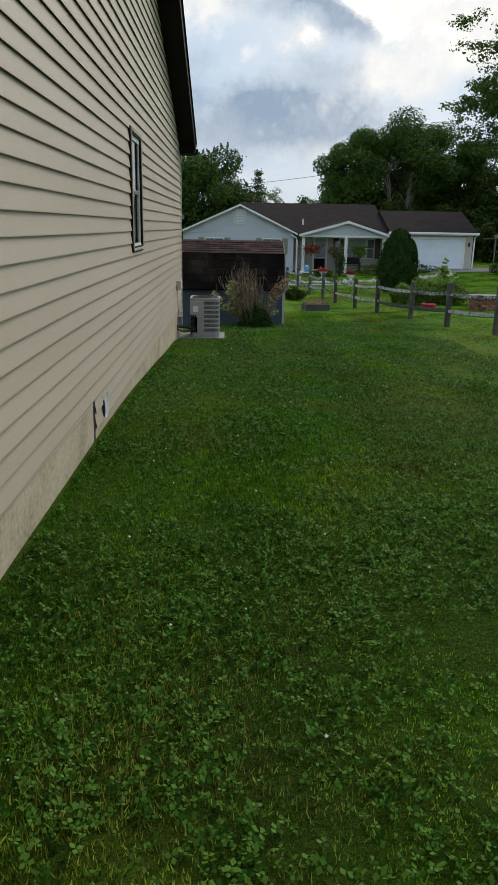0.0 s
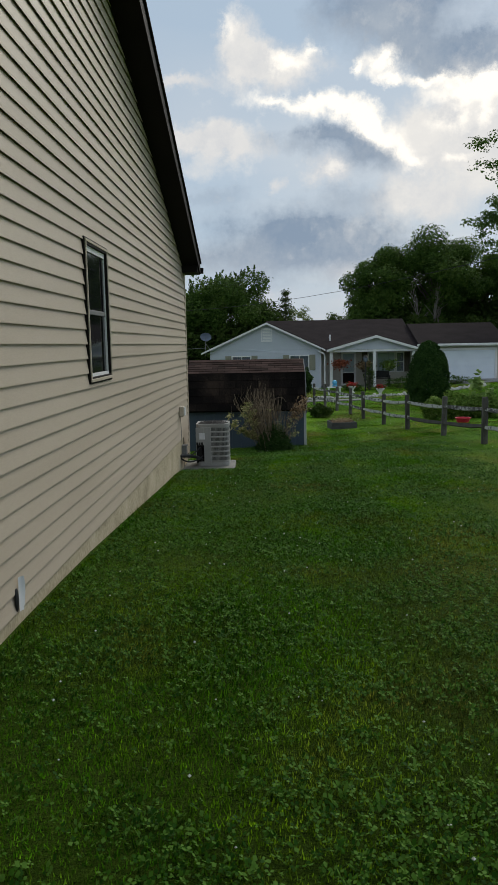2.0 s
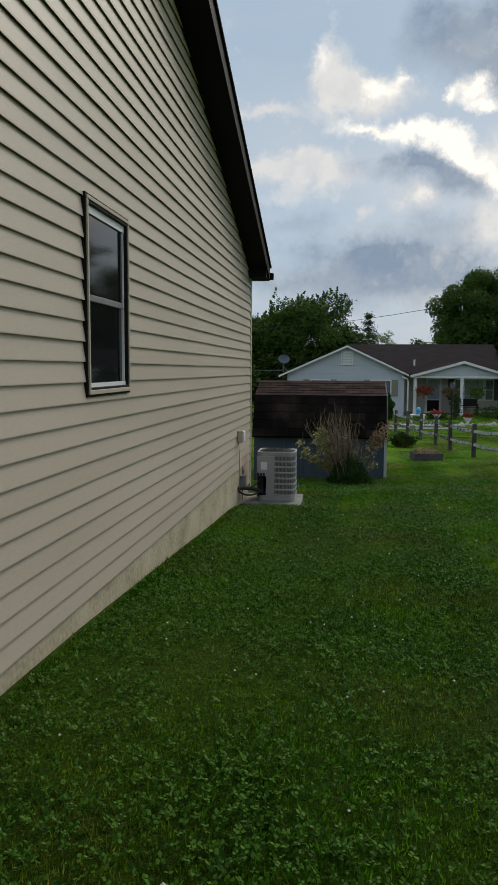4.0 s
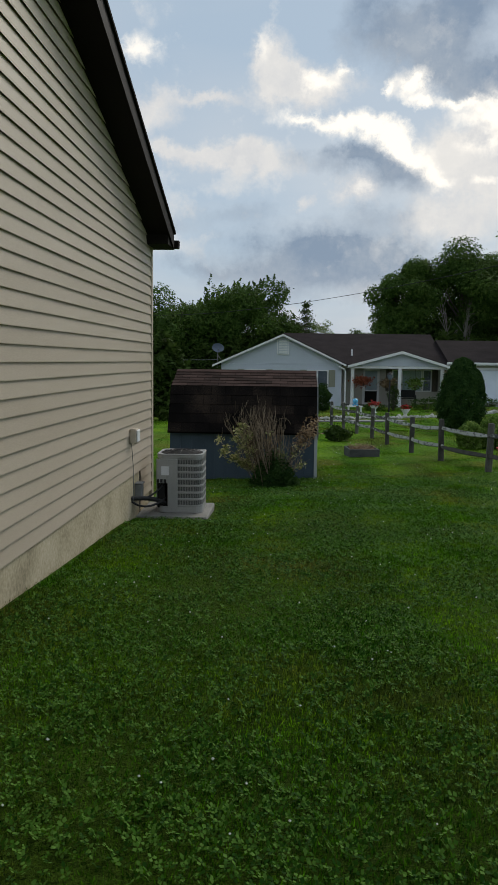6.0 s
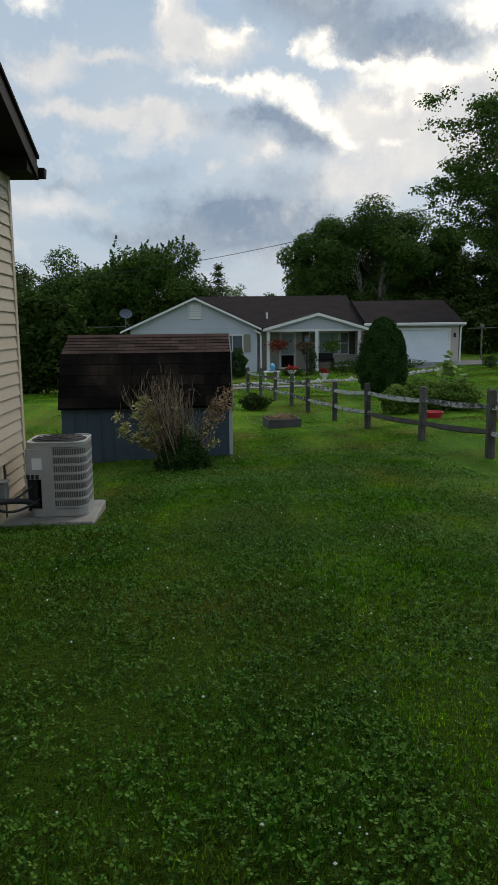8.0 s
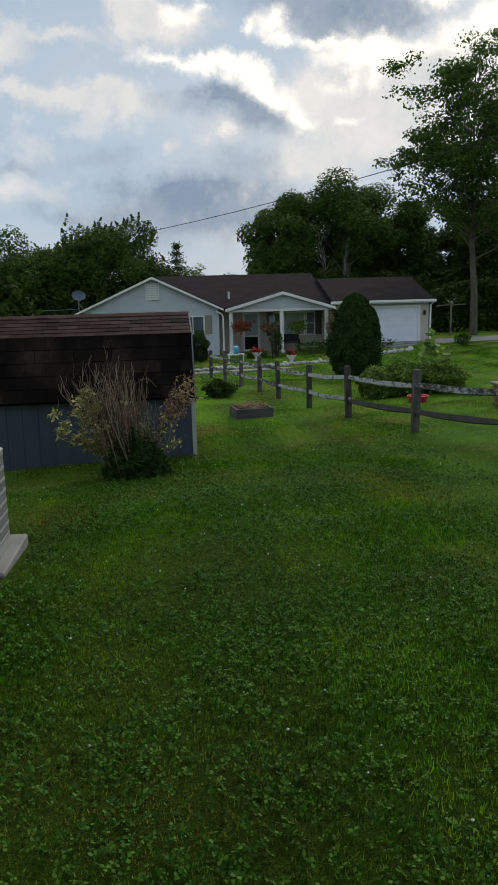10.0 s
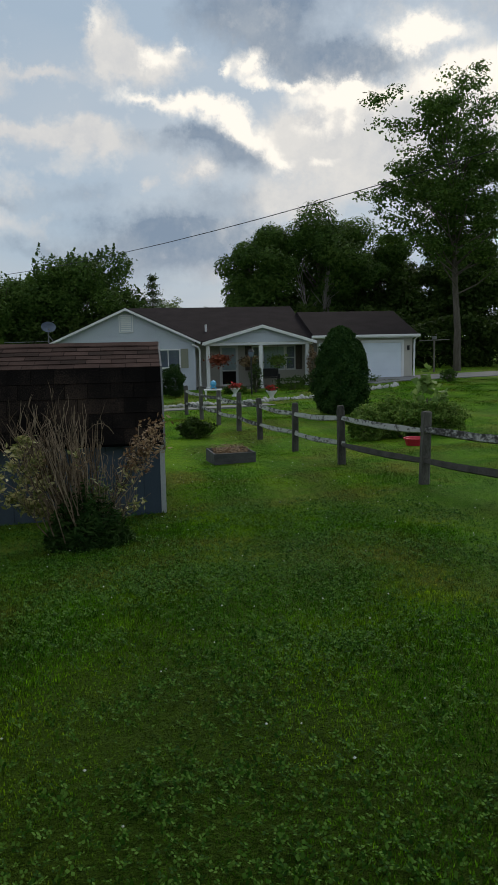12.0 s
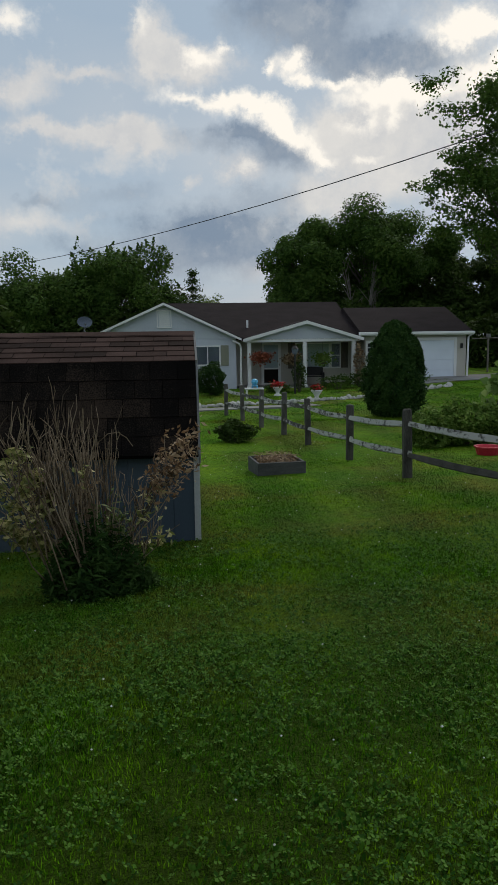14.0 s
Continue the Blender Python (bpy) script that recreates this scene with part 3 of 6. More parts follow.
def build_house():
    house = thing("house", (0, 0, 0.3), "single-storey house clad in beige vinyl siding with dark brown trim", "house")

    def put(name, bm, mat, parent=house, label=""):
        ob = part(name, bm, mat, parent, label)
        if parent is house:
            ob.location.z = -0.3
        return ob

    # gable wall behind the boards, with the window opening cut through
    bm = bmesh.new()
    y0, y1, z0, z1 = WIN
    top = [(CY, EAVE_Z), (RIDGE_Y, soffit_z(RIDGE_Y)), (BACK_Y, EAVE_Z)]
    for prof in ([(BACK_Y, 0.42), (y0, 0.42), (y0, soffit_z(RIDGE_Y)), (RIDGE_Y, soffit_z(RIDGE_Y)), (BACK_Y, EAVE_Z)],
                 [(y1, 0.42), (CY, 0.42), (CY, EAVE_Z), (y1, soffit_z(y1))],
                 [(y0, 0.42), (y1, 0.42), (y1, z0), (y0, z0)],
                 [(y0, z1), (y1, z1), (y1, soffit_z(y1)), (y0, soffit_z(y0))]):
        prism(bm, prof, -0.18, -0.004)
    wall = put("gable_wall", bm, SIDING)
    # one lapped board a course; the courses close up a little towards the front of the house
    def settle(y, z):
        d = CY - y
        return 1.726 + 0.0045 * d + (z - 1.726) * (1 - 0.0064 * d)

    first = 1.726 - 15 * H
    for k in range(60):
        a = first + k * H
        b = a + H
        if a > soffit_z(RIDGE_Y) + 0.1:
            break
        hi = CY if a < EAVE_Z else CY + 0.14 - (a - EAVE_Z) / (SLOPE - 0.0045 + 0.0064 * (a - 1.726))
        hi_b = CY if b < EAVE_Z else CY + 0.14 - (b - EAVE_Z) / (SLOPE - 0.0045 + 0.0064 * (b - 1.726))
        lo = BACK_Y
        spans = [(lo, hi, hi_b, a, b)] if a > 0.60 else [(lo, 4.79, 4.79, a, b), (4.84, hi, hi, a, b)] if a > 0.40 else [(lo, 4.79, 4.79, a, b), (4.84, 12.70, 12.70, a, b), (13.06, hi, hi, a, b)]
        wz0, wz1 = 1.726 + (z0 - 1.752) / 0.96, 1.726 + (z1 - 1.752) / 0.96
        if b > wz0 - 0.02 and a < wz1 + 0.02:
            spans = [(lo, y0 - 0.01, y0 - 0.01, a, b), (y1 + 0.01, hi, hi_b, a, b)]
            if a < wz0:
                spans.append((y0 - 0.01, y1 + 0.01, y1 + 0.01, a, wz0))
            if b > wz1:
                spans.append((y0 - 0.01, y1 + 0.01, y1 + 0.01, wz1, b))
        ph = random.Random(k).uniform(0, 6)
        for s, e, eb, za, zb in spans:
            verts, faces = [], []
            n = max(1, int((e - s) / 0.6))
            xa, xb = 0.018 - 0.0145 * (za - a) / H, 0.018 - 0.0145 * (zb - a) / H
            for i in range(n + 1):
                ya, yb = s + (e - s) * i / n, s + (eb - s) * i / n
                w = 0.0012 * math.sin(ya * 1.9 + ph) + 0.0008 * math.sin(ya * 4.3 + 2 * ph)
                dz = 0.0010 * math.sin(ya * 1.1 + ph)
                # the lowest boards are cut along the falling grade
                cut = 0.69 + 0.02 * (4.8 - ya) if ya < 4.83 else float(np.interp(ya, [4.83, 6.5, 8.5, 10.0, 12.7], [0.525, 0.505, 0.465, 0.44, 0.40])) if ya < 13.03 else -0.02
                zt = settle(yb, zb)
                zc = min(max(settle(ya, za) + dz, cut), zt)
                zd = min(zc + 0.006, zt)
                full = max(zt - settle(ya, za), 0.01)
                xc = xb + (xa - xb) * min(1.0, (zt - zc) / full)
                verts += [(-0.003, ya, min(zc + 0.016, zt)), (xc + w, ya, zc), (xc + w, ya, zd), (xb + w * 0.5, yb, zt)]
            for i in range(n):
                q = 4 * i
                if verts[q][2] > verts[q + 3][2] - 0.004 and verts[q + 4][2] > verts[q + 7][2] - 0.004:
                    continue
                for j in range(3):
                    faces.append((q + j, q + j + 4, q + j + 5, q + j + 1))
            if faces:
                used = sorted({v for f in faces for v in f})
                at = {v: m for m, v in enumerate(used)}
                part("siding_board", polys("siding_board", [verts[v] for v in used], [tuple(at[v] for v in f) for f in faces], SIDING), SIDING, wall)
    # corner post
    put("corner_trim", new_box(-0.06, 0.024, CY - 0.055, CY + 0.024, -0.05, EAVE_Z + 0.02, 0.004), TRIM_TAN)
    # foundation
    bm = bmesh.new()
    box(bm, -0.2, 0.003, BACK_Y, 4.79, -0.8, 0.80)
    box(bm, -0.2, 0.003, 4.84, 13.0, -0.8, 0.62)
    box(bm, -0.2, -0.012, 13.06, CY, -0.8, 0.50)
    put("foundation", bm, CONCRETE, label="stained yellowish concrete foundation")
    put("foundation_slot", new_box(-0.19, 0.004, 13.001, 13.059, -0.2, 0.405), DARK)
    put("foundation_slot", new_box(-0.19, 0.0045, 4.791, 4.839, 0.2, 0.735), DARK)
    # other walls and floor
    put("rear_wall", new_box(-9, -0.06, CY - 0.2, CY - 0.01, -0.8, EAVE_Z), SIDING)
    put("front_wall", new_box(-9, -0.06, BACK_Y + 0.01, BACK_Y + 0.2, -0.2, EAVE_Z), SIDING)
    put("side_wall", prism(bmesh.new(), [(BACK_Y, -0.2), (CY, -0.2)] + top, -9.2, -9.0), SIDING)
    # roof slabs
    OV = 0.275
    th = 0.17
    for sgn, name in ((1, "roof"), (-1, "roof")):
        ye = CY + 0.02 if sgn > 0 else BACK_Y - 0.02
        ze = EAVE_Z - SLOPE * 0.02
        zr = soffit_z(RIDGE_Y)
        prof = [(ye, ze + 0.05), (RIDGE_Y, zr + 0.05), (RIDGE_Y, zr + th), (ye, ze + th)]
        put(name, prism(bmesh.new(), prof, -9.3, OV - 0.02), SHINGLE)
        # rake: soffit board, fascia, drip edge
        put("rake_soffit", prism(bmesh.new(), [(ye, ze), (RIDGE_Y, zr), (RIDGE_Y, zr + 0.04), (ye, ze + 0.04)], 0.001, OV - 0.02), BROWN)
        put("rake_fascia", prism(bmesh.new(), [(ye, ze - 0.01), (RIDGE_Y, zr - 0.01), (RIDGE_Y, zr + th - 0.02), (ye, ze + th - 0.02)], OV - 0.019, OV), BROWN)
        put("drip_edge", prism(bmesh.new(), [(ye + 0.02 * sgn, ze + th - 0.018), (RIDGE_Y, zr + th - 0.018), (RIDGE_Y, zr + th + 0.012), (ye + 0.02 * sgn, ze + th + 0.012)], OV - 0.03, OV + 0.02), SHINGLE)
    # boxed return at the corner and the gutter
    bm = prism(bmesh.new(), [(CY - 0.30, EAVE_Z - 0.012), (CY + 0.18, EAVE_Z - 0.012), (CY + 0.18, EAVE_Z + 0.10), (CY - 0.02, EAVE_Z + 0.16), (CY - 0.30, EAVE_Z + 0.16)], 0.0005, OV - 0.021)
    put("eave_return", bm, BROWN)
    put("eave_soffit", new_box(-9.2, -0.001, CY + 0.03, CY + 0.18, EAVE_Z - 0.012, EAVE_Z + 0.10), BROWN)
    put("gutter", prism(bmesh.new(), [(CY + 0.182, EAVE_Z + 0.01), (CY + 0.26, EAVE_Z + 0.01), (CY + 0.30, EAVE_Z + 0.10), (CY + 0.182, EAVE_Z + 0.10)], -9.2, OV + 0.03), BROWN)
    # window
    win = put("window", new_box(-0.17, -0.155, y0, y1, z0, z1), DARK)
    fr = bmesh.new()
    def ring(bm, u, v, xa, xb, low=0.0):
        """A frame between the insets u and v from the window opening."""
        box(bm, xa, xb, y0 + u, y1 - u, z0 + u, z0 + v + low, 0.002)
        box(bm, xa, xb, y0 + u, y1 - u, z1 - v, z1 - u, 0.002)
        box(bm, xa, xb, y0 + u, y0 + v, z0 + v + low, z1 - v, 0.002)
        box(bm, xa, xb, y1 - v, y1 - u, z0 + v + low, z1 - v, 0.002)

    ring(fr, -0.012, 0.0, -0.003, 0.028)
    ring(fr, 0.0205, 0.037, -0.06, 0.030)
    face = bmesh.new()
    ring(face, 0.0005, 0.020, -0.02, 0.036, 0.004)
    part("face_trim", face, TRIM_TAN, win, "pale tan window trim")
    part("outer_frame", fr, BROWN, win, "dark brown window surround")
    fr = bmesh.new()
    i0, i1, j0, j1 = y0 + 0.0375, y1 - 0.0375, z0 + 0.0375, z1 - 0.0375
    box(fr, -0.06, 0.012, i0, i1, j1 - 0.04, j1)
    box(fr, -0.06, 0.014, i0, i1, j0, j0 + 0.022)
    box(fr, -0.06, 0.010, i0, i0 + 0.012, j0 + 0.022, j1 - 0.04)
    box(fr, -0.06, 0.010, i1 - 0.012, i1, j0 + 0.022, j1 - 0.04)
    part("white_frame", fr, WHITE, win, "white vinyl window frame")
    jm = (j0 + j1) / 2
    part("meeting_rail", new_box(-0.05, 0.006, i0 + 0.0125, i1 - 0.0125, jm - 0.018, jm + 0.018, 0.003), GREYBOX, win)
    for a, b, x in ((j0 + 0.0225, jm - 0.0185, -0.004), (jm + 0.0185, j1 - 0.0405, 0.001)):
        part("pane", new_box(x - 0.004, x, i0 + 0.0125, i1 - 0.0125, a, b), DARK_PANE, win)
    win.location = (0, 0, -0.3)
    return house


build_house()


def wall_fittings():
    y, z = 12.5, 0.86
    t = thing("utility_box", (0.015, y, z - 0.08), "small beige plastic utility box screwed to the siding", "utility box")
    part("box_body", new_box(0, 0.07, -0.07, 0.07, 0, 0.15, 0.01), TRIM_TAN, t)
    part("cover", new_box(0.071, 0.085, -0.06, 0.075, 0.012, 0.14, 0.006), WHITE, t)
    pts = [(0.012, -0.02, 0), (0.016, 0.0, -0.12), (0.012, 0.06, -0.25), (0.02, 0.03, -0.42), (0.012, 0.05, -0.62)]
    part("cable", tube(bmesh.new(), pts, 0.004, 5), GREYBOX, t)
    t = thing("disconnect_box", (0.003, 12.80, 0.15), "grey metal electrical disconnect box on the foundation", "electrical box")
    part("box_body", new_box(0, 0.075, -0.065, 0.065, 0, 0.15, 0.008), GREYBOX, t)
    part("lid", new_box(0.0, 0.088, -0.073, 0.073, 0.1501, 0.163, 0.004), GREYBOX, t)
    t = thing("torn_wall_vent", (0.02, 5.12, 0.52), "torn white vinyl flap round a black vent hole", "wall vent")
    hole = bmesh.new()
    bmesh.ops.create_uvsphere(hole, u_segments=16, v_segments=8, radius=1.0)
    for v in hole.verts:
        v.co = Vector((-0.002 + 0.010 * v.co.x, 0.020 * v.co.y, 0.07 + 0.062 * v.co.z))
    part("hole", hole, BLACK, t, "black vent hole", True)
    flap = bmesh.new()
    rows = []
    for i in range(7):
        z = 0.0 + 0.18 * i / 6
        w = 0.034 + 0.026 * math.sin(math.pi * i / 6) * (1 if i % 2 else 0.8)
        rows.append([flap.verts.new((0.002 + 0.020 * u * u * (0.5 + 0.5 * i / 6), 0.022 + w * u, z)) for u in (0, 0.35, 0.7, 1.0)])
    for a, b in zip(rows, rows[1:]):
        for k in range(3):
            flap.faces.new((a[k], a[k + 1], b[k + 1], b[k]))
    part("flap", flap, WHITE, t, "curled white vinyl flap", True)


wall_fittings()


# ---- condenser by the house corner ----
def build_ac():
    cx, cy, base = 0.455, 13.23, -0.05
    pad = thing("equipment_pad", (cx, cy, base - 0.06), "weathered concrete equipment pad on the grass", "concrete pad")
    part("slab", new_box(-0.455, 0.335, -0.45, 0.38, -0.12, 0.055, 0.012), PAD, pad)
    ac = thing("air_conditioner", (cx, cy, base), "grey outdoor air conditioning condenser with louvred sides", "air conditioner")
    w, h, r = 0.255, 0.652, 0.09

    def outline(inset, n=7):
        pts = []
        for qx, qy, a0 in ((1, 1, 0), (-1, 1, 90), (-1, -1, 180), (1, -1, 270)):
            for i in range(n):
                a = radians(a0 + 90 * i / (n - 1))
                pts.append((qx * (w - r) + math.cos(a) * (r - inset), qy * (w - r) + math.sin(a) * (r - inset)))
        return pts

    def shell(z0, z1, inset):
        bm = bmesh.new()
        p = outline(inset)
        a = [bm.verts.new((x, y, z0)) for x, y in p]
        b = [bm.verts.new((x, y, z1)) for x, y in p]
        n = len(p)
        for k in range(n):
            bm.faces.new((a[k], a[(k + 1) % n], b[(k + 1) % n], b[k]))
        bm.faces.new(a)
        bm.faces.new(b)
        return bm

    part("coil", shell(0.04, h - 0.045, 0.022), AC_FIN, ac, "dark finned coil")
    part("base_pan", shell(0.0, 0.07, 0.0), AC_PAINT, ac)
    part("top_cap", shell(h - 0.05, h - 0.005, 0.0), AC_PAINT, ac)
    rim = bmesh.new()
    p = outline(0.006)
    tube(rim, [(x, y, h - 0.004) for x, y in p + p[:1]], 0.010, 6, False)
    part("top_rim", rim, AC_PAINT, ac, smooth=True)
    # fan guard rings and the dark well
    well = bmesh.new()
    bmesh.ops.create_circle(well, cap_ends=True, radius=0.240, segments=28, matrix=Matrix.Translation((0, 0, h - 0.003)))
    part("fan_well", well, DARK, ac)
    guard = bmesh.new()
    for rad in (0.05, 0.1, 0.15, 0.2, 0.205):
        tube(guard, [(rad * math.cos(a), rad * math.sin(a), h + 0.012 + 0.02 * (1 - rad / 0.205)) for a in np.linspace(0, 2 * math.pi, 25)], 0.003, 4, False)
    for a in np.linspace(0, math.pi, 5)[:-1]:
        tube(guard, [(0.205 * math.cos(a), 0.205 * math.sin(a), h + 0.01), (0, 0, h + 0.032), (-0.205 * math.cos(a), -0.205 * math.sin(a), h + 0.01)], 0.003, 4)
    part("fan_guard", guard, BLACK, ac)
    # louvre bands on the coil
    p = outline(0.0, 7)
    start = (-0.02, -w)
    path = [start] + [q for q in p[21:]] + [q for q in p[:7]] + [q for q in p[7:10]]
    for k in range(8):
        z = 0.07 + k * (h - 0.12) / 7
        bm = bmesh.new()
        lo = [bm.verts.new((x, y, z - 0.006)) for x, y in path]
        hi = [bm.verts.new((x, y, z + 0.010)) for x, y in path]
        bk = [bm.verts.new((x * 0.95, y * 0.95, z + 0.018)) for x, y in path]
        for i in range(len(path) - 1):
            bm.faces.new((lo[i], lo[i + 1], hi[i + 1], hi[i]))
            bm.faces.new((hi[i], hi[i + 1], bk[i + 1], bk[i]))
        part("louvre", bm, AC_PAINT, ac)
    # fine upright wires
    bm = bmesh.new()
    total = []
    for (xa, ya), (xb, yb) in zip(path, path[1:]):
        d = math.hypot(xb - xa, yb - ya)
        m = max(1, int(d / 0.018))
        for i in range(m):
            total.append((xa + (xb - xa) * i / m, ya + (yb - ya) * i / m))
    for x, y in total:
        box(bm, x * 0.985 - 0.0025, x * 0.985 + 0.0025, y * 0.985 - 0.0025, y * 0.985 + 0.0025, 0.06, h - 0.05)
    part("wire_guard", bm, AC_PAINT, ac)
    # service panel over the house-side half
    bm = bmesh.new()
    box(bm, -0.13, -0.02, -w - 0.004, -w + 0.02, 0.04, h - 0.052, 0.003)
    box(bm, -0.25, -0.13, -w - 0.004, -w + 0.02, 0.33, h - 0.052, 0.003)
    box(bm, -w, -0.25, -w + 0.0, -w + 0.04, 0.04, h - 0.052, 0.003)
    part("service_panel", bm, AC_PAINT, ac)
    part("service_recess", new_box(-0.248, -0.132, -w + 0.022, -w + 0.05, 0.05, 0.33), DARK, ac)
    part("rating_label", new_box(-0.20, -0.115, -w - 0.0065, -w - 0.0045, 0.42, 0.52), STICKER, ac, "white paper rating label")
    bm = bmesh.new()
    for i in range(3):
        box(bm, -0.25 + i * 0.038, -0.25 + i * 0.038 + 0.028, -w - 0.008, -w - 0.0045, 0.335, 0.375)
    part("terminal_cover", bm, BLACK, ac)
    for z0, sag, x1, z1, r0 in ((0.21, 0.02, -0.16, 0.10, 0.025), (0.20, 0.10, -0.15, 0.16, 0.012), (0.23, 0.05, -0.19, 0.30, 0.010)):
        hose = thing("refrigerant_line", (0, 12.56, z0 - 0.03), "black insulated refrigerant line between wall and condenser", "hose", "lines to the condenser")
        a, b = Vector((-0.02, 0, 0)), Vector((cx + x1, cy - w + 0.03 - 12.56, z1 + base - z0 + 0.03))
        pts = []
        for i in range(13):
            t = i / 12
            q = a.lerp(b, t)
            q.z = a.z + (b.z - a.z) * t ** 3 - sag * 4 * t * (1 - t)
            q.y -= 0.05 * math.sin(math.pi * t) * (1 if r0 < 0.02 else 0.3)
            pts.append(q)
        part("insulated_pipe", tube(bmesh.new(), pts, r0, 7), BLACK, hose, smooth=True)


build_ac()


# ---- garden shed ----
def build_shed():
    x0, x1, yf, depth = -0.50, 2.165, 18.41, 2.40
    floor_z = -0.62
    shed = thing("garden_shed", ((x0 + x1) / 2, yf, floor_z), "small blue-grey garden shed with a brown gambrel roof", "shed")
    hw = (x1 - x0) / 2
    zt = 0.34 - floor_z
    gam = [(-0.10, 0.31 - floor_z), (0.32, 1.135 - floor_z), (depth / 2, 1.412 - floor_z), (depth - 0.32, 1.135 - floor_z), (depth + 0.10, 0.31 - floor_z)]
    prof = [(0.02, -0.06), (depth - 0.02, -0.06), (depth - 0.02, zt - 0.05)] + [(y, z - 0.06) for y, z in gam[-2:0:-1]] + [(0.02, zt - 0.05)]
    body = part("body", prism(bmesh.new(), prof, -hw + 0.02, hw - 0.02), SHED_BLUE, shed)
    # front boards, two end trims
    n = 13
    for i in range(n):
        a = -hw + 2 * hw * i / n
        part("wall_board", new_box(a + 0.0015, a + 2 * hw / n - 0.0015, 0.0, 0.02, -0.03, zt, 0.003), SHED_BLUE, body)
    for i in range(11):
        a = 0.02 + (depth - 0.04) * i / 11
        q = [(a + 0.004, -0.03), (a + (depth - 0.04) / 11 - 0.004, -0.03)]

        def top(y):
            return float(np.interp(y, [p[0] for p in gam], [p[1] for p in gam])) - 0.05
        bm = prism(bmesh.new(), [q[0], q[1], (q[1][0], top(q[1][0])), (q[0][0], top(q[0][0]))], hw - 0.02, hw - 0.002)
        part("wall_board", bm, SHED_BLUE, body)
    bm = bmesh.new()
    box(bm, hw - 0.016, hw + 0.040, -0.012, 0.075, -0.03, zt - 0.02, 0.003)
    part("corner_board", bm, SHED_TRIM, shed, "pale grey corner board")
    for (ya, za), (yb, zb) in zip(gam, gam[1:]):
        bm = prism(bmesh.new(), [(ya - 0.012, za - 0.075), (yb, zb - 0.075), (yb, zb + 0.014), (ya - 0.012, za + 0.014)], hw + 0.0305, hw + 0.050)
        part("rake_board", bm, RAKE, shed, "weathered grey rake trim")
    # roof deck and shingle tabs
    bm = bmesh.new()
    for (ya, za), (yb, zb) in zip(gam, gam[1:]):
        prism(bm, [(ya, za - 0.02), (yb, zb - 0.02), (yb, zb), (ya, za)], -hw - 0.03, hw + 0.03)
    deck = part("roof", bm, UNDERLAY, shed)
    rng = random.Random(5)
    for s, ((ya, za), (yb, zb)) in enumerate(zip(gam, gam[1:])):
        length = math.hypot(yb - ya, zb - za)
        rows = 5 if s in (0, 3) else 6
        flip = s >= 2
        e = length / rows
        d = Vector((0, yb - ya, zb - za)).normalized()
        up = Vector((0, -d.z, d.y))
        a0 = Vector((0, ya, za))
        if flip:
            d, a0 = -d, Vector((0, yb, zb))
        tab = 0.255 if s in (0, 3) else 0.29
        mat = STEEP_SHINGLE if s in (0, 3) else SHED_SHINGLE
        # one tab: thick butt edge below, thin at the top
        half = tab / 2 - 0.003
        V = []
        for t, hgt in ((0.0, 0.013), (e * 1.05, 0.004)):
            for xx in (-half, half):
                V.append(Vector((xx, 0, 0)) + d * t + up * hgt)
        for t in (0.0,):
            for xx in (-half, half):
                V.append(Vector((xx, 0, 0)) + d * t + up * 0.001)
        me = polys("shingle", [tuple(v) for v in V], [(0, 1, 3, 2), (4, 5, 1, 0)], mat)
        for r in range(rows):
            off = (0.5 if r % 2 else 0.0) * tab + rng.uniform(-0.01, 0.01)
            k = 0
            x = -hw - 0.03 + tab / 2 - off
            while x < hw + 0.03 + tab / 2:
                lo, hi = max(x - tab / 2, -hw - 0.03), min(x + tab / 2, hw + 0.03)
                if hi - lo > 0.03:
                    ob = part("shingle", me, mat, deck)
                    ob.location = ((lo + hi) / 2, (a0 + d * (r * e)).y, (a0 + d * (r * e)).z + rng.uniform(0, 0.003))
                    ob.scale.x = (hi - lo) / tab
                x += tab
    part("ridge_cap", prism(bmesh.new(), [(depth / 2 - 0.13, gam[2][1] - 0.022), (depth / 2, gam[2][1] + 0.018), (depth / 2 + 0.13, gam[2][1] - 0.022), (depth / 2, gam[2][1] + 0.006)], -hw - 0.035, hw + 0.035), SHED_SHINGLE, shed)


build_shed()


# ---- split-rail fence ----
POSTS = [(5.86, 13.95), (5.60, 16.28), (5.355, 18.63), (5.01, 21.16), (4.74, 23.40), (4.42, 25.47), (4.19, 27.15), (3.90, 28.9), (3.62, 30.8), (3.30, 32.5)]


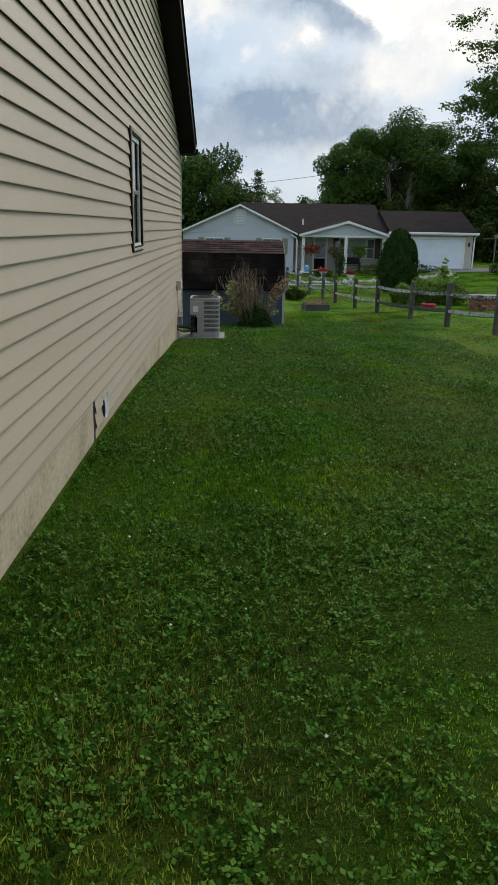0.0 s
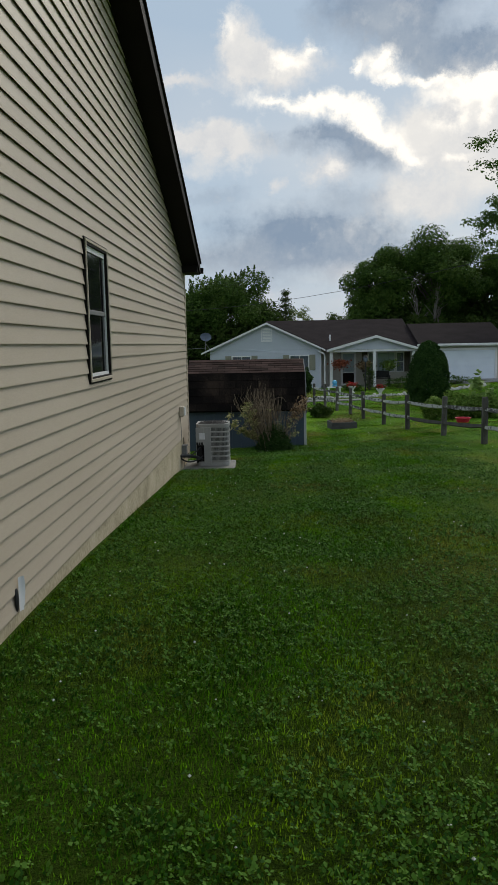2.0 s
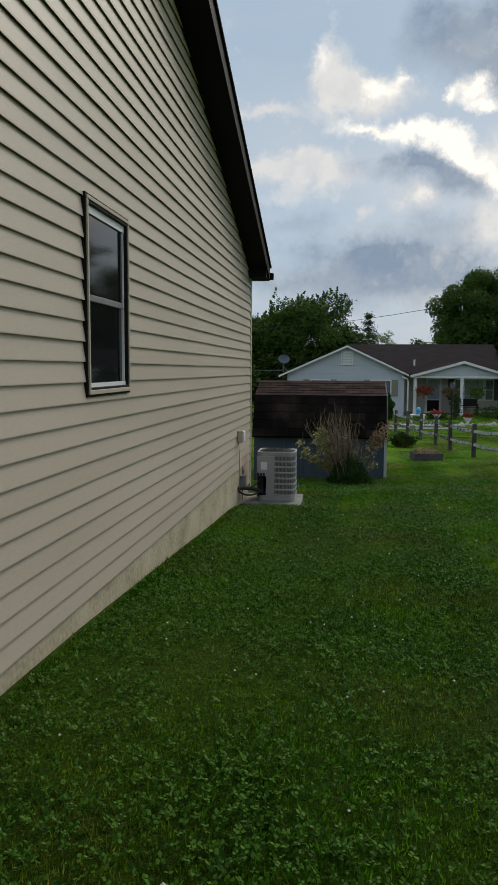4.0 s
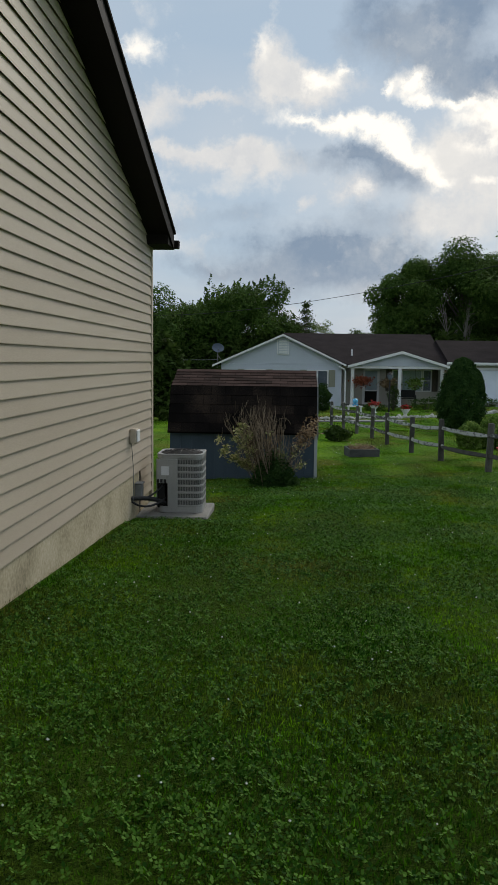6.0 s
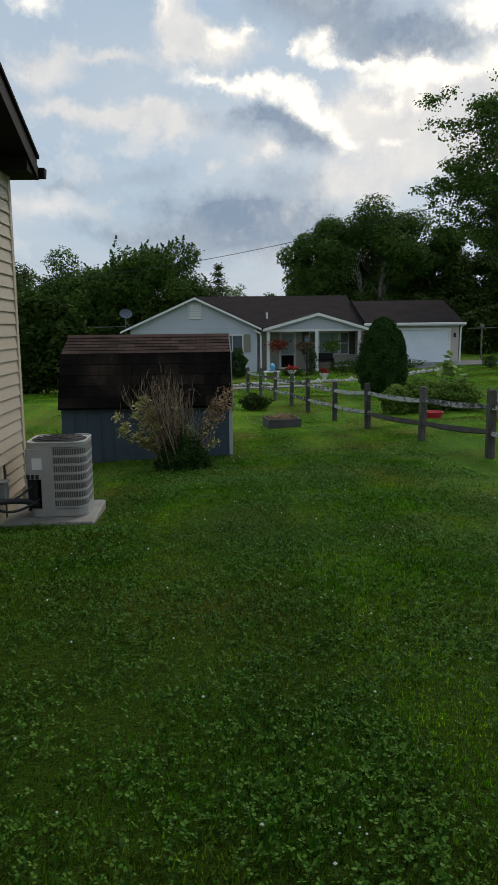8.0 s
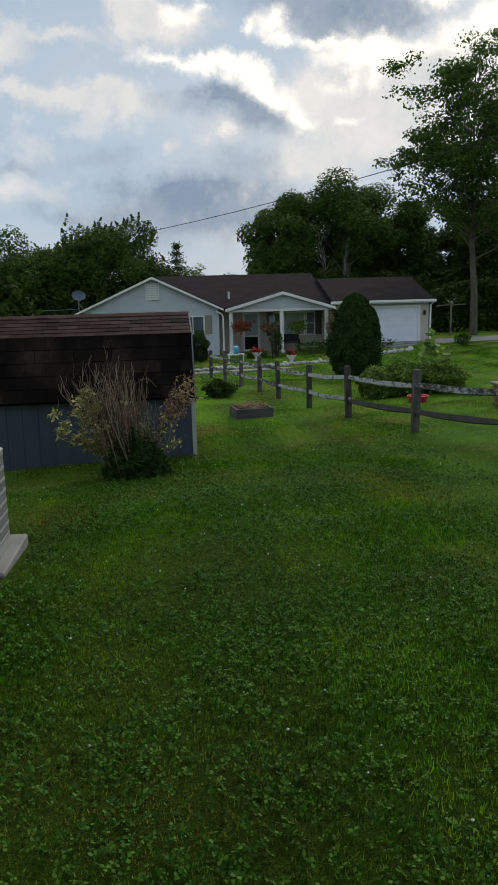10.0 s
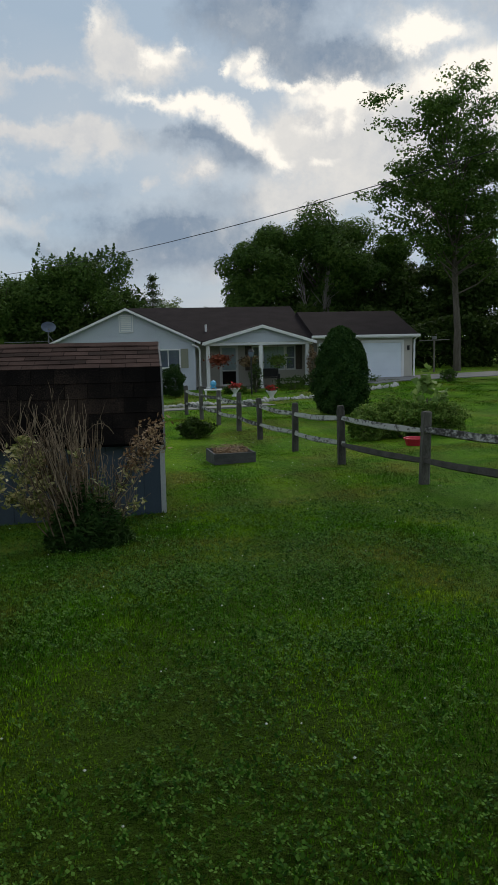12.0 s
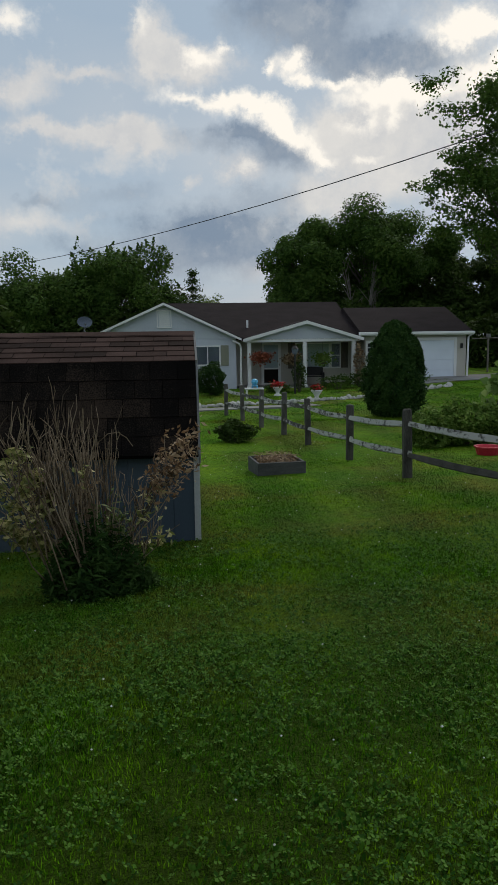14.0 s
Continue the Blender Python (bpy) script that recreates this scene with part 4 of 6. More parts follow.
def build_fence():
    rng = random.Random(3)
    fence = thing("split_rail_fence", (4.7, 22.0, gz(4.7, 22.0)), "weathered grey split-rail wooden fence across the lawn", "fence")
    base = Vector((4.7, 22.0, gz(4.7, 22.0)))
    for i, (x, y) in enumerate(POSTS):
        z = gz(x, y)
        h = 0.90 + rng.uniform(-0.03, 0.03)
        bm = bmesh.new()
        w = 0.054
        secs = [(-0.15, 1.0), (0.3, 1.0), (h - 0.10, 0.97), (h - 0.015, 0.92), (h, 0.72)]
        tilt = Vector((rng.uniform(-0.025, 0.025), rng.uniform(-0.03, 0.03), 0))
        rings = []
        for zz, s in secs:
            ring = []
            for qx, qy in ((1, -0.8), (1, 0.8), (0.8, 1), (-0.8, 1), (-1, 0.8), (-1, -0.8), (-0.8, -1), (0.8, -1)):
                ring.append(bm.verts.new(Vector((qx * w * s + rng.uniform(-0.004, 0.004), qy * w * s + rng.uniform(-0.004, 0.004), zz)) + tilt * zz))
            rings.append(ring)
        for a, b in zip(rings, rings[1:]):
            for k in range(8):
                bm.faces.new((a[k], a[(k + 1) % 8], b[(k + 1) % 8], b[k]))
        bm.faces.new(rings[-1])
        ob = part("post", bm, WOOD_GREY, fence)
        ob.location = Vector((x, y, z)) - base
    for i, ((xa, ya), (xb, yb)) in enumerate(zip(POSTS, POSTS[1:])):
        for j, hh in enumerate((0.70, 0.33)):
            bm = bmesh.new()
            a = Vector((xa, ya, gz(xa, ya) + hh + rng.uniform(-0.03, 0.03)))
            b = Vector((xb, yb, gz(xb, yb) + hh + rng.uniform(-0.03, 0.03)))
            d = (b - a)
            a, b = a - d * 0.03, b + d * 0.03
            side = d.cross(Vector((0, 0, 1))).normalized()
            rings = []
            m = 8
            for k in range(m + 1):
                t = k / m
                c = a.lerp(b, t) + Vector((0, 0, -0.025 * math.sin(math.pi * t) + rng.uniform(-0.004, 0.004))) + side * rng.uniform(-0.006, 0.006)
                hgt, thk = 0.048 * (0.62 + 0.38 * math.sin(math.pi * t) ** 0.5) + rng.uniform(-0.003, 0.003), 0.034
                rings.append([bm.verts.new(c - base + side * (u * thk) + Vector((0, 0, v * hgt))) for u, v in ((-1, -0.6), (0.1, -1), (1, -0.4), (0.7, 0.7), (-0.5, 1))])
            for q, w2 in zip(rings, rings[1:]):
                for k in range(5):
                    bm.faces.new((q[k], q[(k + 1) % 5], w2[(k + 1) % 5], w2[k]))
            bm.faces.new(rings[0])
            bm.faces.new(rings[-1])
            # two of the lower rails take a darker colour
            dark = j == 1 and i in (1, 2)
            part("rail", bm, RAIL_DARK if dark else RAIL_WOOD, fence, "dark grey-brown wooden rail" if dark else "pale lichen-flecked wooden rail")


build_fence()


# ---- dry shrub in front of the shed ----
def build_dry_shrub():
    cx, cy = 1.44, 16.86
    z = gz(cx, cy)
    rng = np.random.default_rng(11)
    sh = thing("shrub", (cx, cy, z), "half-dead shrub with bare grey stems and yellowing leaves", "shrub")
    green, rust = [], []

    def spray(c, n, spread, bag):
        for _ in range(n):
            bag.append(np.array(c) + rng.normal(size=3) * spread)

    def stem(p, e, bend, r0, twigs, sub, low=3):
        p, e = Vector(p), Vector(e)
        bm = bmesh.new()
        pts, rad = [], []
        for k in range(7):
            t = k / 6
            q = p.lerp(e, t)
            q.x = p.x + (e.x - p.x) * t ** bend
            q.y = p.y + (e.y - p.y) * t ** bend
            pts.append(q + Vector((rng.normal(), rng.normal(), 0)) * 0.010)
            rad.append(r0 * (1 - 0.6 * t))
        tube(bm, pts, rad, 5)
        for _ in range(twigs):
            a = pts[int(rng.integers(low, 7))]
            b = a + Vector((rng.normal() * sub, rng.normal() * sub, rng.uniform(0.06, 0.24)))
            tube(bm, [a, a.lerp(b, 0.5) + Vector((rng.normal() * 0.014, 0, 0.01)), b], [0.0036, 0.0028, 0.0014], 4)
        part("stem", bm, DRY_STEM, sh)
        return pts

    # bare canes fanning up from one root, broken off at about the same height
    for i in range(150):
        u = rng.uniform() ** 0.75
        x0, y0 = 0.12 - 0.34 * u + rng.normal() * 0.03, rng.normal() * 0.10
        x1 = 0.06 - 0.56 * u + rng.normal() * 0.07
        if i % 9 == 0:
            x1 = -0.80 + 0.35 * rng.uniform()
        h = (rng.uniform(0.90, 1.17) if i % 5 else rng.uniform(0.6, 0.95)) - 0.12 * max(0.0, -x1 - 0.45)
        stem((x0, y0, -0.03), (x1, y0 * 2.0 + rng.normal() * 0.08, h), 1.0 + 0.25 * rng.uniform(), 0.0066, int(rng.integers(1, 4)), 0.035, 4)
    for x, h in ((-0.45, 1.30), (-0.27, 1.36), (-0.20, 1.30), (-0.66, 1.16), (-0.76, 1.05)):
        stem((x * 0.4, 0, 0), (x, 0.02, h), 1.15, 0.0062, 11, 0.06)
    for i in range(26):
        x0 = rng.uniform(0.02, 0.28)
        stem((x0, rng.normal() * 0.10, -0.03), (x0 + rng.uniform(-0.05, 0.30), rng.normal() * 0.14, rng.uniform(0.35, 0.80)), 1.2, 0.0048, 2, 0.04)
    # leafy arms bending out to both sides
    for ex, ez, n in ((-0.50, 0.98, 42), (-0.56, 0.90, 40), (-0.60, 0.78, 34), (-0.46, 0.74, 26), (-0.82, 0.54, 44), (-0.92, 0.72, 24), (-0.64, 0.42, 46), (-0.54, 0.36, 34), (-0.42, 0.42, 30), (-0.36, 0.60, 18)):
        pts = stem((-0.10, rng.normal() * 0.08, 0.05), (ex, rng.normal() * 0.16, ez), 1.25, 0.006, 4, 0.05)
        for k, q in enumerate(pts[4:]):
            spray(q + Vector((0, -0.05, 0.02)), n * (k + 2) // 2, (0.040, 0.040, 0.030), green)
    for ex, ez in ((0.50, 0.90), (0.58, 1.00), (0.64, 0.96), (0.70, 1.04), (0.66, 0.86), (0.54, 0.82)):
        pts = stem((0.10, rng.normal() * 0.1, 0), (ex, rng.normal() * 0.12, ez), 1.5, 0.006, 6, 0.06)
        for q in pts[5:]:
            spray(q + Vector((0, 0, 0.05)), 46, (0.048, 0.04, 0.042), rust)
        spray(pts[4], 10, (0.03, 0.03, 0.03), green)
    for ex, ez in ((0.58, 0.48), (0.46, 0.40), (0.38, 0.34)):
        pts = stem((0.12, rng.normal() * 0.06, 0), (ex, rng.normal() * 0.10, ez), 1.3, 0.005, 4, 0.05)
        spray(pts[5], 22, (0.04, 0.03, 0.03), green)
    for i in range(12):
        spray((rng.uniform(-0.40, -0.02), rng.normal() * 0.10 - 0.08, rng.uniform(0.40, 0.90)), 14, (0.026, 0.03, 0.04), rust if i % 3 else green)
    # one arched bare twig
    part("stem", tube(bmesh.new(), [(0.0, 0, 0.85), (0.03, 0, 1.06), (0.10, -0.02, 1.12), (0.17, -0.02, 1.13), (0.23, -0.03, 1.09), (0.27, -0.03, 1.03)], [0.005, 0.004, 0.0035, 0.003, 0.003, 0.002], 4), DRY_STEM, sh)
    tagged(part("leaf_spray", mesh_np("leaf_spray", leaf_cloud(rng, np.array(green), 0.066, 0.38, 0.8), 4, BUSH_LEAF), BUSH_LEAF, sh, "yellow-green withering leaves"), kind="stuff")
    tagged(part("dead_leaf_spray", mesh_np("dead_leaf_spray", leaf_cloud(rng, np.array(rust), 0.052, 0.40, 0.8), 4, RUST_LEAF), RUST_LEAF, sh, "rusty brown dead leaves"), kind="stuff")
    # dark narrow-leaved growth round the root
    n = 6500
    a = rng.uniform(0, 2 * math.pi, n)
    r = 0.34 * np.sqrt(rng.uniform(0, 1, n)) * (1 + 0.18 * np.sin(3 * a + 1) + 0.10 * np.sin(7 * a))
    hz = rng.uniform(0, 1, n) ** 1.1 * (0.15 + 0.42 * np.clip(1 - r / 0.42, 0, 1)) * (1 + 0.3 * np.sin(5 * a + 9 * r))
    c = np.stack([r * np.cos(a) * 1.05 - 0.02, r * np.sin(a) * 0.8 - 0.15, hz], 1)
    tagged(part("low_growth", mesh_np("low_growth", leaf_cloud(rng, c, 0.085, 0.2, 1.0), 4, CEDAR), CEDAR, sh, "dark green growth at the base"), kind="stuff")
    c = rng.normal(size=(200, 3)) * (0.06, 0.06, 0.10) + (0.14, -0.05, 0.46)
    tagged(part("green_shoot", mesh_np("green_shoot", leaf_cloud(rng, c, 0.055, 0.4), 4, LEAF_C), LEAF_C, sh, "fresh green shoot"), kind="stuff")


build_dry_shrub()


# ---- plants and pots on the lawn ----
def blob_plant(name, x, y, rx, ry, h, n, size, mat, label, category, seed, group="", flat=0.5, base=0.0):
    rng = np.random.default_rng(seed)
    z = gz(x, y)
    t = thing(name, (x, y, z + base), label, category, group)
    d = rng.normal(size=(n, 3))
    d /= np.linalg.norm(d, axis=1)[:, None]
    r = rng.uniform(0.35, 1, (n, 1)) ** 0.4
    lump = 1 + 0.16 * np.sin(d[:, :1] * 5 + seed) + 0.14 * np.sin(d[:, 1:2] * 6 + 2 * seed) + 0.12 * np.sin(d[:, 2:] * 7)
    c = d * r * lump * (rx, ry, h / 2) + (0, 0, h / 2)
    c = c[c[:, 2] > 0]
    tagged(part("foliage", mesh_np("foliage", leaf_cloud(rng, c, size, flat), 4, mat), mat, t), kind="stuff")
    for i in range(7):
        a = 2 * math.pi * i / 7
        part("stem", tube(bmesh.new(), [(0.03 * math.cos(a), 0.03 * math.sin(a), -0.04), (rx * 0.5 * math.cos(a), ry * 0.5 * math.sin(a), h * 0.55)], [0.018, 0.007], 5), BARK, t)
    return t


def build_arborvitae():
    x, y = 7.66, 31.0
    z = gz(x, y)
    rng = np.random.default_rng(4)
    t = thing("arborvitae", (x, y, z), "dense dark green egg-shaped arborvitae on the lawn", "evergreen tree")
    n = 30000
    v = rng.uniform(0, 1, n)
    prof = np.interp(v, [0, 0.06, 0.25, 0.5, 0.75, 0.9, 0.97, 1.0], [0.56, 0.82, 1.0, 0.93, 0.68, 0.46, 0.30, 0.06]) * 0.78
    a = rng.uniform(0, 2 * math.pi, n)
    k = rng.uniform(0.55, 1, n) ** 0.35
    lump = 1 + 0.08 * np.sin(a * 5 + v * 17) + 0.08 * np.sin(a * 9 - v * 23) + rng.normal(size=n) * 0.05
    c = np.stack([prof * k * lump * np.cos(a), prof * k * lump * np.sin(a), v * 2.46 + 0.05], 1)
    m = 5000
    v2, a2 = rng.uniform(0, 1, m), rng.uniform(0, 2 * math.pi, m)
    r2 = 0.34 * np.sqrt(1 - v2 ** 2) * rng.uniform(0.6, 1, m) ** 0.4
    c = np.concatenate([c, np.stack([0.42 + r2 * np.cos(a2), -0.1 + r2 * np.sin(a2), 1.2 + 0.92 * v2], 1)])
    out = np.stack([c[:, 0], c[:, 1], 0.25 + 0 * c[:, 0]], 1)
    out[:, :2] /= np.linalg.norm(out[:, :2], axis=1)[:, None] + 1e-6
    q = leaf_cloud(rng, c, 0.10, 0.4, facing=out, jitter=0.7)
    part("foliage", mesh_np("foliage", q, 4, CEDAR), CEDAR, t)
    part("trunk", tube(bmesh.new(), [(0, 0, -0.1), (0, 0, 0.8), (0.02, 0, 2.0)], [0.08, 0.06, 0.02], 7), BARK, t)


build_arborvitae()
blob_plant("shrub", 3.10, 26.3, 0.42, 0.36, 0.42, 1500, 0.10, LEAF_B, "low dark green shrub on the lawn", "shrub", 21)
for i, (x, y, rx, hh, mat) in enumerate(((6.60, 24.8, 0.52, 0.66, VEG), (7.25, 24.9, 0.60, 0.80, VEG), (8.0, 24.9, 0.65, 0.72, VEG))):
    blob_plant("garden_plant", x, y, rx, 0.5, hh, 5000, 0.085, mat, "lush green vegetable plants behind the fence", "garden plant", 122 + i, "vegetable plants")
for i, (x, y, hh) in enumerate(((7.95, 25.2, 1.42), (8.4, 25.5, 1.0))):
    blob_plant("tall_garden_plant", x, y, 0.24, 0.22, hh, 150, 0.19, PALE_VEG, "tall pale green plant with broad leaves", "garden plant", 132 + i, "tall plants", 0.85)
blob_plant("hedge_bush", 3.25, 41.2, 0.60, 0.6, 1.25, 9000, 0.085, CEDAR, "clipped dark green bush beside the house wall", "bush", 25)


def build_planter():
    x, y = 3.40, 22.25
    t = thing("raised_planter", (x, y, gz(x, y)), "weathered grey wooden raised bed with dry stalks", "raised bed", rz=6)
    w, d, h = 0.345, 0.36, 0.20
    part("front_board", new_box(-w, w, -d, -d + 0.035, -0.05, h, 0.006), PLANTER_WOOD, t)
    part("back_board", new_box(-w, w, d - 0.035, d, -0.05, h, 0.006), PLANTER_WOOD, t)
    part("side_board", new_box(-w, -w + 0.035, -d + 0.036, d - 0.036, -0.05, h - 0.004, 0.006), PLANTER_WOOD, t)
    part("side_board", new_box(w - 0.035, w, -d + 0.036, d - 0.036, -0.05, h - 0.004, 0.006), PLANTER_WOOD, t)
    part("soil", new_box(-w + 0.036, w - 0.036, -d + 0.036, d - 0.036, -0.05, h - 0.09), BARK, t)
    rng = np.random.default_rng(8)
    c = rng.uniform(-1, 1, (700, 3)) * (w * 0.85, d * 0.85, 0.08) + (0, 0, h - 0.01)
    tagged(part("dry_stubble", mesh_np("dry_stubble", leaf_cloud(rng, c, 0.11, 0.12, 0.2), 4, RUST_LEAF), RUST_LEAF, t, "dry yellow stalks"), kind="stuff")


build_planter()


def lathe(bm, profile, n=16):
    rings = [[bm.verts.new((r * math.cos(2 * math.pi * k / n), r * math.sin(2 * math.pi * k / n), z)) for k in range(n)] for r, z in profile]
    for a, b in zip(rings, rings[1:]):
        for k in range(n):
            bm.faces.new((a[k], a[(k + 1) % n], b[(k + 1) % n], b[k]))
    bm.faces.new(rings[0])
    bm.faces.new(rings[-1])
    return bm


def build_red_tub():
    x, y = 7.03, 23.35
    t = thing("plastic_tub", (x, y, gz(x, y)), "red plastic tub standing in the vegetable patch", "tub")
    part("tub", lathe(bmesh.new(), [(0.17, -0.02), (0.21, 0.105), (0.225, 0.105), (0.225, 0.125), (0.20, 0.125), (0.16, 0.02)]), REDPOT, t, smooth=False)


build_red_tub()


def build_brick_bed():
    x, y = 7.85, 20.0
    t = thing("brick_bed", (x, y, gz(x, y) - 0.03), "square raised bed of red bricks with a pale cap", "raised bed")
    me = finish("brick", new_box(-0.10, 0.10, -0.048, 0.048, 0, 0.060, 0.006), BRICK)
    w = 0.46
    part("mortar_core", new_box(-w + 0.01, w - 0.01, -w + 0.01, w - 0.01, -0.1, 0.345), PAD, t)
    for r in range(5):
        for k in range(4):
            for sx, rot in ((0, 0), (1, 90), (2, 180), (3, 270)):
                m = pose(0, 0, 0, 0, 0, rot) @ pose(-w + 0.11 + 0.21 * k + (0.10 if r % 2 else 0), -w + 0.002, r * 0.069)
                part("brick", me, BRICK, t).matrix_basis = m
    part("cap", new_box(-w - 0.07, w + 0.09, -w - 0.07, w + 0.09, 0.3455, 0.39, 0.01), PAD, t, "pale stone cap")


build_brick_bed()


# ---- the neighbouring house ----
FY = 44.6


def clap(bm, x0, x1, y, z0, z1, h=0.15, top=None):
    """Lapped siding on a wall that faces -y; top(z) narrows a gable."""
    z = z0
    while z < z1 - 0.01:
        b = min(z + h, z1)
        a0, a1 = (x0, x1) if not top else top(z)
        b0, b1 = (x0, x1) if not top else top(b)
        if a1 - a0 < 0.05:
            break
        v = [bm.verts.new(c) for c in ((a0, y - 0.02, z), (a1, y - 0.02, z), (b1, y - 0.004, b), (b0, y - 0.004, b), (a0, y, z), (a1, y, z))]
        bm.faces.new(v[:4])
        bm.faces.new((v[4], v[5], v[1], v[0]))
        z = b
    return bm


def far_window(house, x0, x1, z0, z1, y, shutters=False, mullion=True, inside=None):
    w = part("window", new_box(x0, x1, y - 0.03, y - 0.022, z0, z1), inside or BLIND, house)
    fr = bmesh.new()
    bars = [((x0 + x1) / 2 - 0.02, (x0 + x1) / 2 + 0.02, z0, z1)] if mullion else [(x0, x1, (z0 + z1) / 2 - 0.02, (z0 + z1) / 2 + 0.02)] if x1 - x0 < 0.6 else []
    for a in [(x0 - 0.06, x1 + 0.06, z1, z1 + 0.06), (x0 - 0.06, x1 + 0.06, z0 - 0.07, z0), (x0 - 0.06, x0, z0, z1), (x1, x1 + 0.06, z0, z1)] + bars:
        box(fr, a[0], a[1], y - 0.06, y - 0.021, a[2], a[3])
    part("window_frame", fr, WHITE, w)
    clear = part("pane", new_box(x0, x1, y - 0.045, y - 0.04, z0, z1), CLEAR, w)
    clear.visible_shadow = False
    if shutters:
        for a, b in ((x0 - 0.42, x0 - 0.08), (x1 + 0.08, x1 + 0.42)):
            bm = new_box(a, b, y - 0.055, y - 0.021, z0 - 0.06, z1 + 0.06, 0.006)
            k = z0
            while k < z1:
                box(bm, a + 0.04, b - 0.04, y - 0.068, y - 0.054, k, k + 0.05)
                k += 0.09
            part("shutter", bm, SHUTTER, w, "olive grey louvred shutter")


def build_far_house():
    G = -0.95
    h = thing("neighbour_house", (0, 0, 0), "white single-storey house with a dark shingle roof and a porch", "house")
    wx0, wx1, peak = -1.85, 4.50, (1.40, 2.90)
    ez = 1.36
    # left wing
    bm = bmesh.new()
    prism_y(bm, [(wx0, G), (wx1, G), (wx1, ez), (peak[0], 2.78), (wx0, ez)], FY, FY + 9.0)
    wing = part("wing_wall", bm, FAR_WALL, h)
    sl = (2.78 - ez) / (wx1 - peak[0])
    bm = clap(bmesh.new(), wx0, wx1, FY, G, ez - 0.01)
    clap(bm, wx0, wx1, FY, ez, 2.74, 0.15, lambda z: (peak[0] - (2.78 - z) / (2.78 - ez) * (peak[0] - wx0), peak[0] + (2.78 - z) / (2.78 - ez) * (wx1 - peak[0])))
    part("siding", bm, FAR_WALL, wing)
    for s, (xa, xb) in enumerate(((wx0 - 0.46, peak[0]), (wx1 + 0.22, peak[0]))):
        za = 1.26 if s else 1.175
        part("wing_roof", prism_y(bmesh.new(), [(xa, za), (xb, peak[1] - 0.08), (xb, peak[1] + 0.02), (xa, za + 0.10)], FY - 0.28, FY + 9.0), FAR_SHINGLE, h)
        part("bargeboard", prism_y(bmesh.new(), [(xa, za - 0.03), (xb, peak[1] - 0.12), (xb, peak[1] - 0.01), (xa, za + 0.07)], FY - 0.33, FY - 0.283), WHITE, h)
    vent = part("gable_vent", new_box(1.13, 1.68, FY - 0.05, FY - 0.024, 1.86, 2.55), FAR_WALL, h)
    bm = bmesh.new()
    for a in ((1.09, 1.13, 1.82, 2.59), (1.68, 1.72, 1.82, 2.59), (1.13, 1.68, 1.82, 1.86), (1.13, 1.68, 2.55, 2.59)):
        box(bm, a[0], a[1], FY - 0.08, FY - 0.024, a[2], a[3])
    part("vent_frame", bm, WHITE, vent)
    for k in range(8):
        part("slat", new_box(1.17, 1.64, FY - 0.075, FY - 0.052, 1.88 + k * 0.085, 1.935 + k * 0.085), WHITE, vent)
    far_window(h, 2.75, 3.75, 0.22, 0.98, FY - 0.02, True)
    far_window(h, -0.55, 0.45, 0.22, 0.98, FY - 0.02, True)
    # main body behind the porch
    MY = FY + 1.9
    bm = bmesh.new()
    box(bm, 4.51, 10.6, MY, MY + 7, G, 1.5)
    main = part("main_wall", bm, FAR_TAN, h)
    part("siding", clap(bmesh.new(), 4.51, 10.6, MY, G, 1.3), FAR_TAN, main)
    ry, rz = FY + 5.6, 3.12
    part("main_roof", prism(bmesh.new(), [(FY + 0.2, 1.36), (ry, rz), (ry + 5.4, 1.36), (ry + 5.4, 1.26), (FY + 0.2, 1.26)], 1.4, 10.1), FAR_SHINGLE, h)
    part("roof_vent", tube(bmesh.new(), [(5.15, FY + 1.6, 1.7), (5.15, FY + 1.6, 2.15)], 0.05, 8), WHITE, h)
    # porch
    px0, px1, pk, pe = 4.80, 10.15, 7.60, 1.25
    part("porch_floor", new_box(4.6, 10.1, FY - 0.1, MY - 0.03, G - 0.1, G + 0.1, 0.01), PAD, h)
    bm = prism_y(bmesh.new(), [(px0 + 0.15, pe + 0.02), (px1 - 0.15, pe + 0.02), (pk, 1.98)], FY + 0.02, FY + 0.12)
    pg = part("porch_gable", bm, WHITE, h)
    bm = clap(bmesh.new(), 0, 0, FY + 0.015, pe + 0.03, 1.93, 0.11, lambda z: (pk - (1.98 - z) / 0.71 * (pk - px0 - 0.2), pk + (1.98 - z) / 0.71 * (px1 - 0.2 - pk)))
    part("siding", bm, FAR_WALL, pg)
    part("porch_beam", new_box(px0 + 0.12, px1 - 0.12, FY, FY + 0.14, 1.14, pe + 0.015, 0.01), WHITE, h)
    part("porch_ceiling", new_box(px0 + 0.1, px1 - 0.1, FY + 0.15, MY - 0.03, 1.20, 1.24), FAR_TAN, h)
    for xa in (px0, px1):
        part("porch_roof", prism_y(bmesh.new(), [(xa, pe - 0.03), (pk, 2.00), (pk, 2.09), (xa, pe + 0.07)], FY - 0.22, FY + 3.2), FAR_SHINGLE, h)
        part("porch_bargeboard", prism_y(bmesh.new(), [(xa, pe - 0.09), (pk, 1.93), (pk, 2.07), (xa, pe + 0.05)], FY - 0.27, FY - 0.223), WHITE, h)
    for x in (5.08, 7.55, 9.75):
        bm = new_box(x - 0.085, x + 0.085, FY - 0.02, FY + 0.15, G + 0.1, 1.14, 0.01)
        box(bm, x - 0.12, x + 0.12, FY - 0.05, FY + 0.18, G + 0.1, G + 0.2, 0.01)
        part("porch_column", bm, WHITE, h)
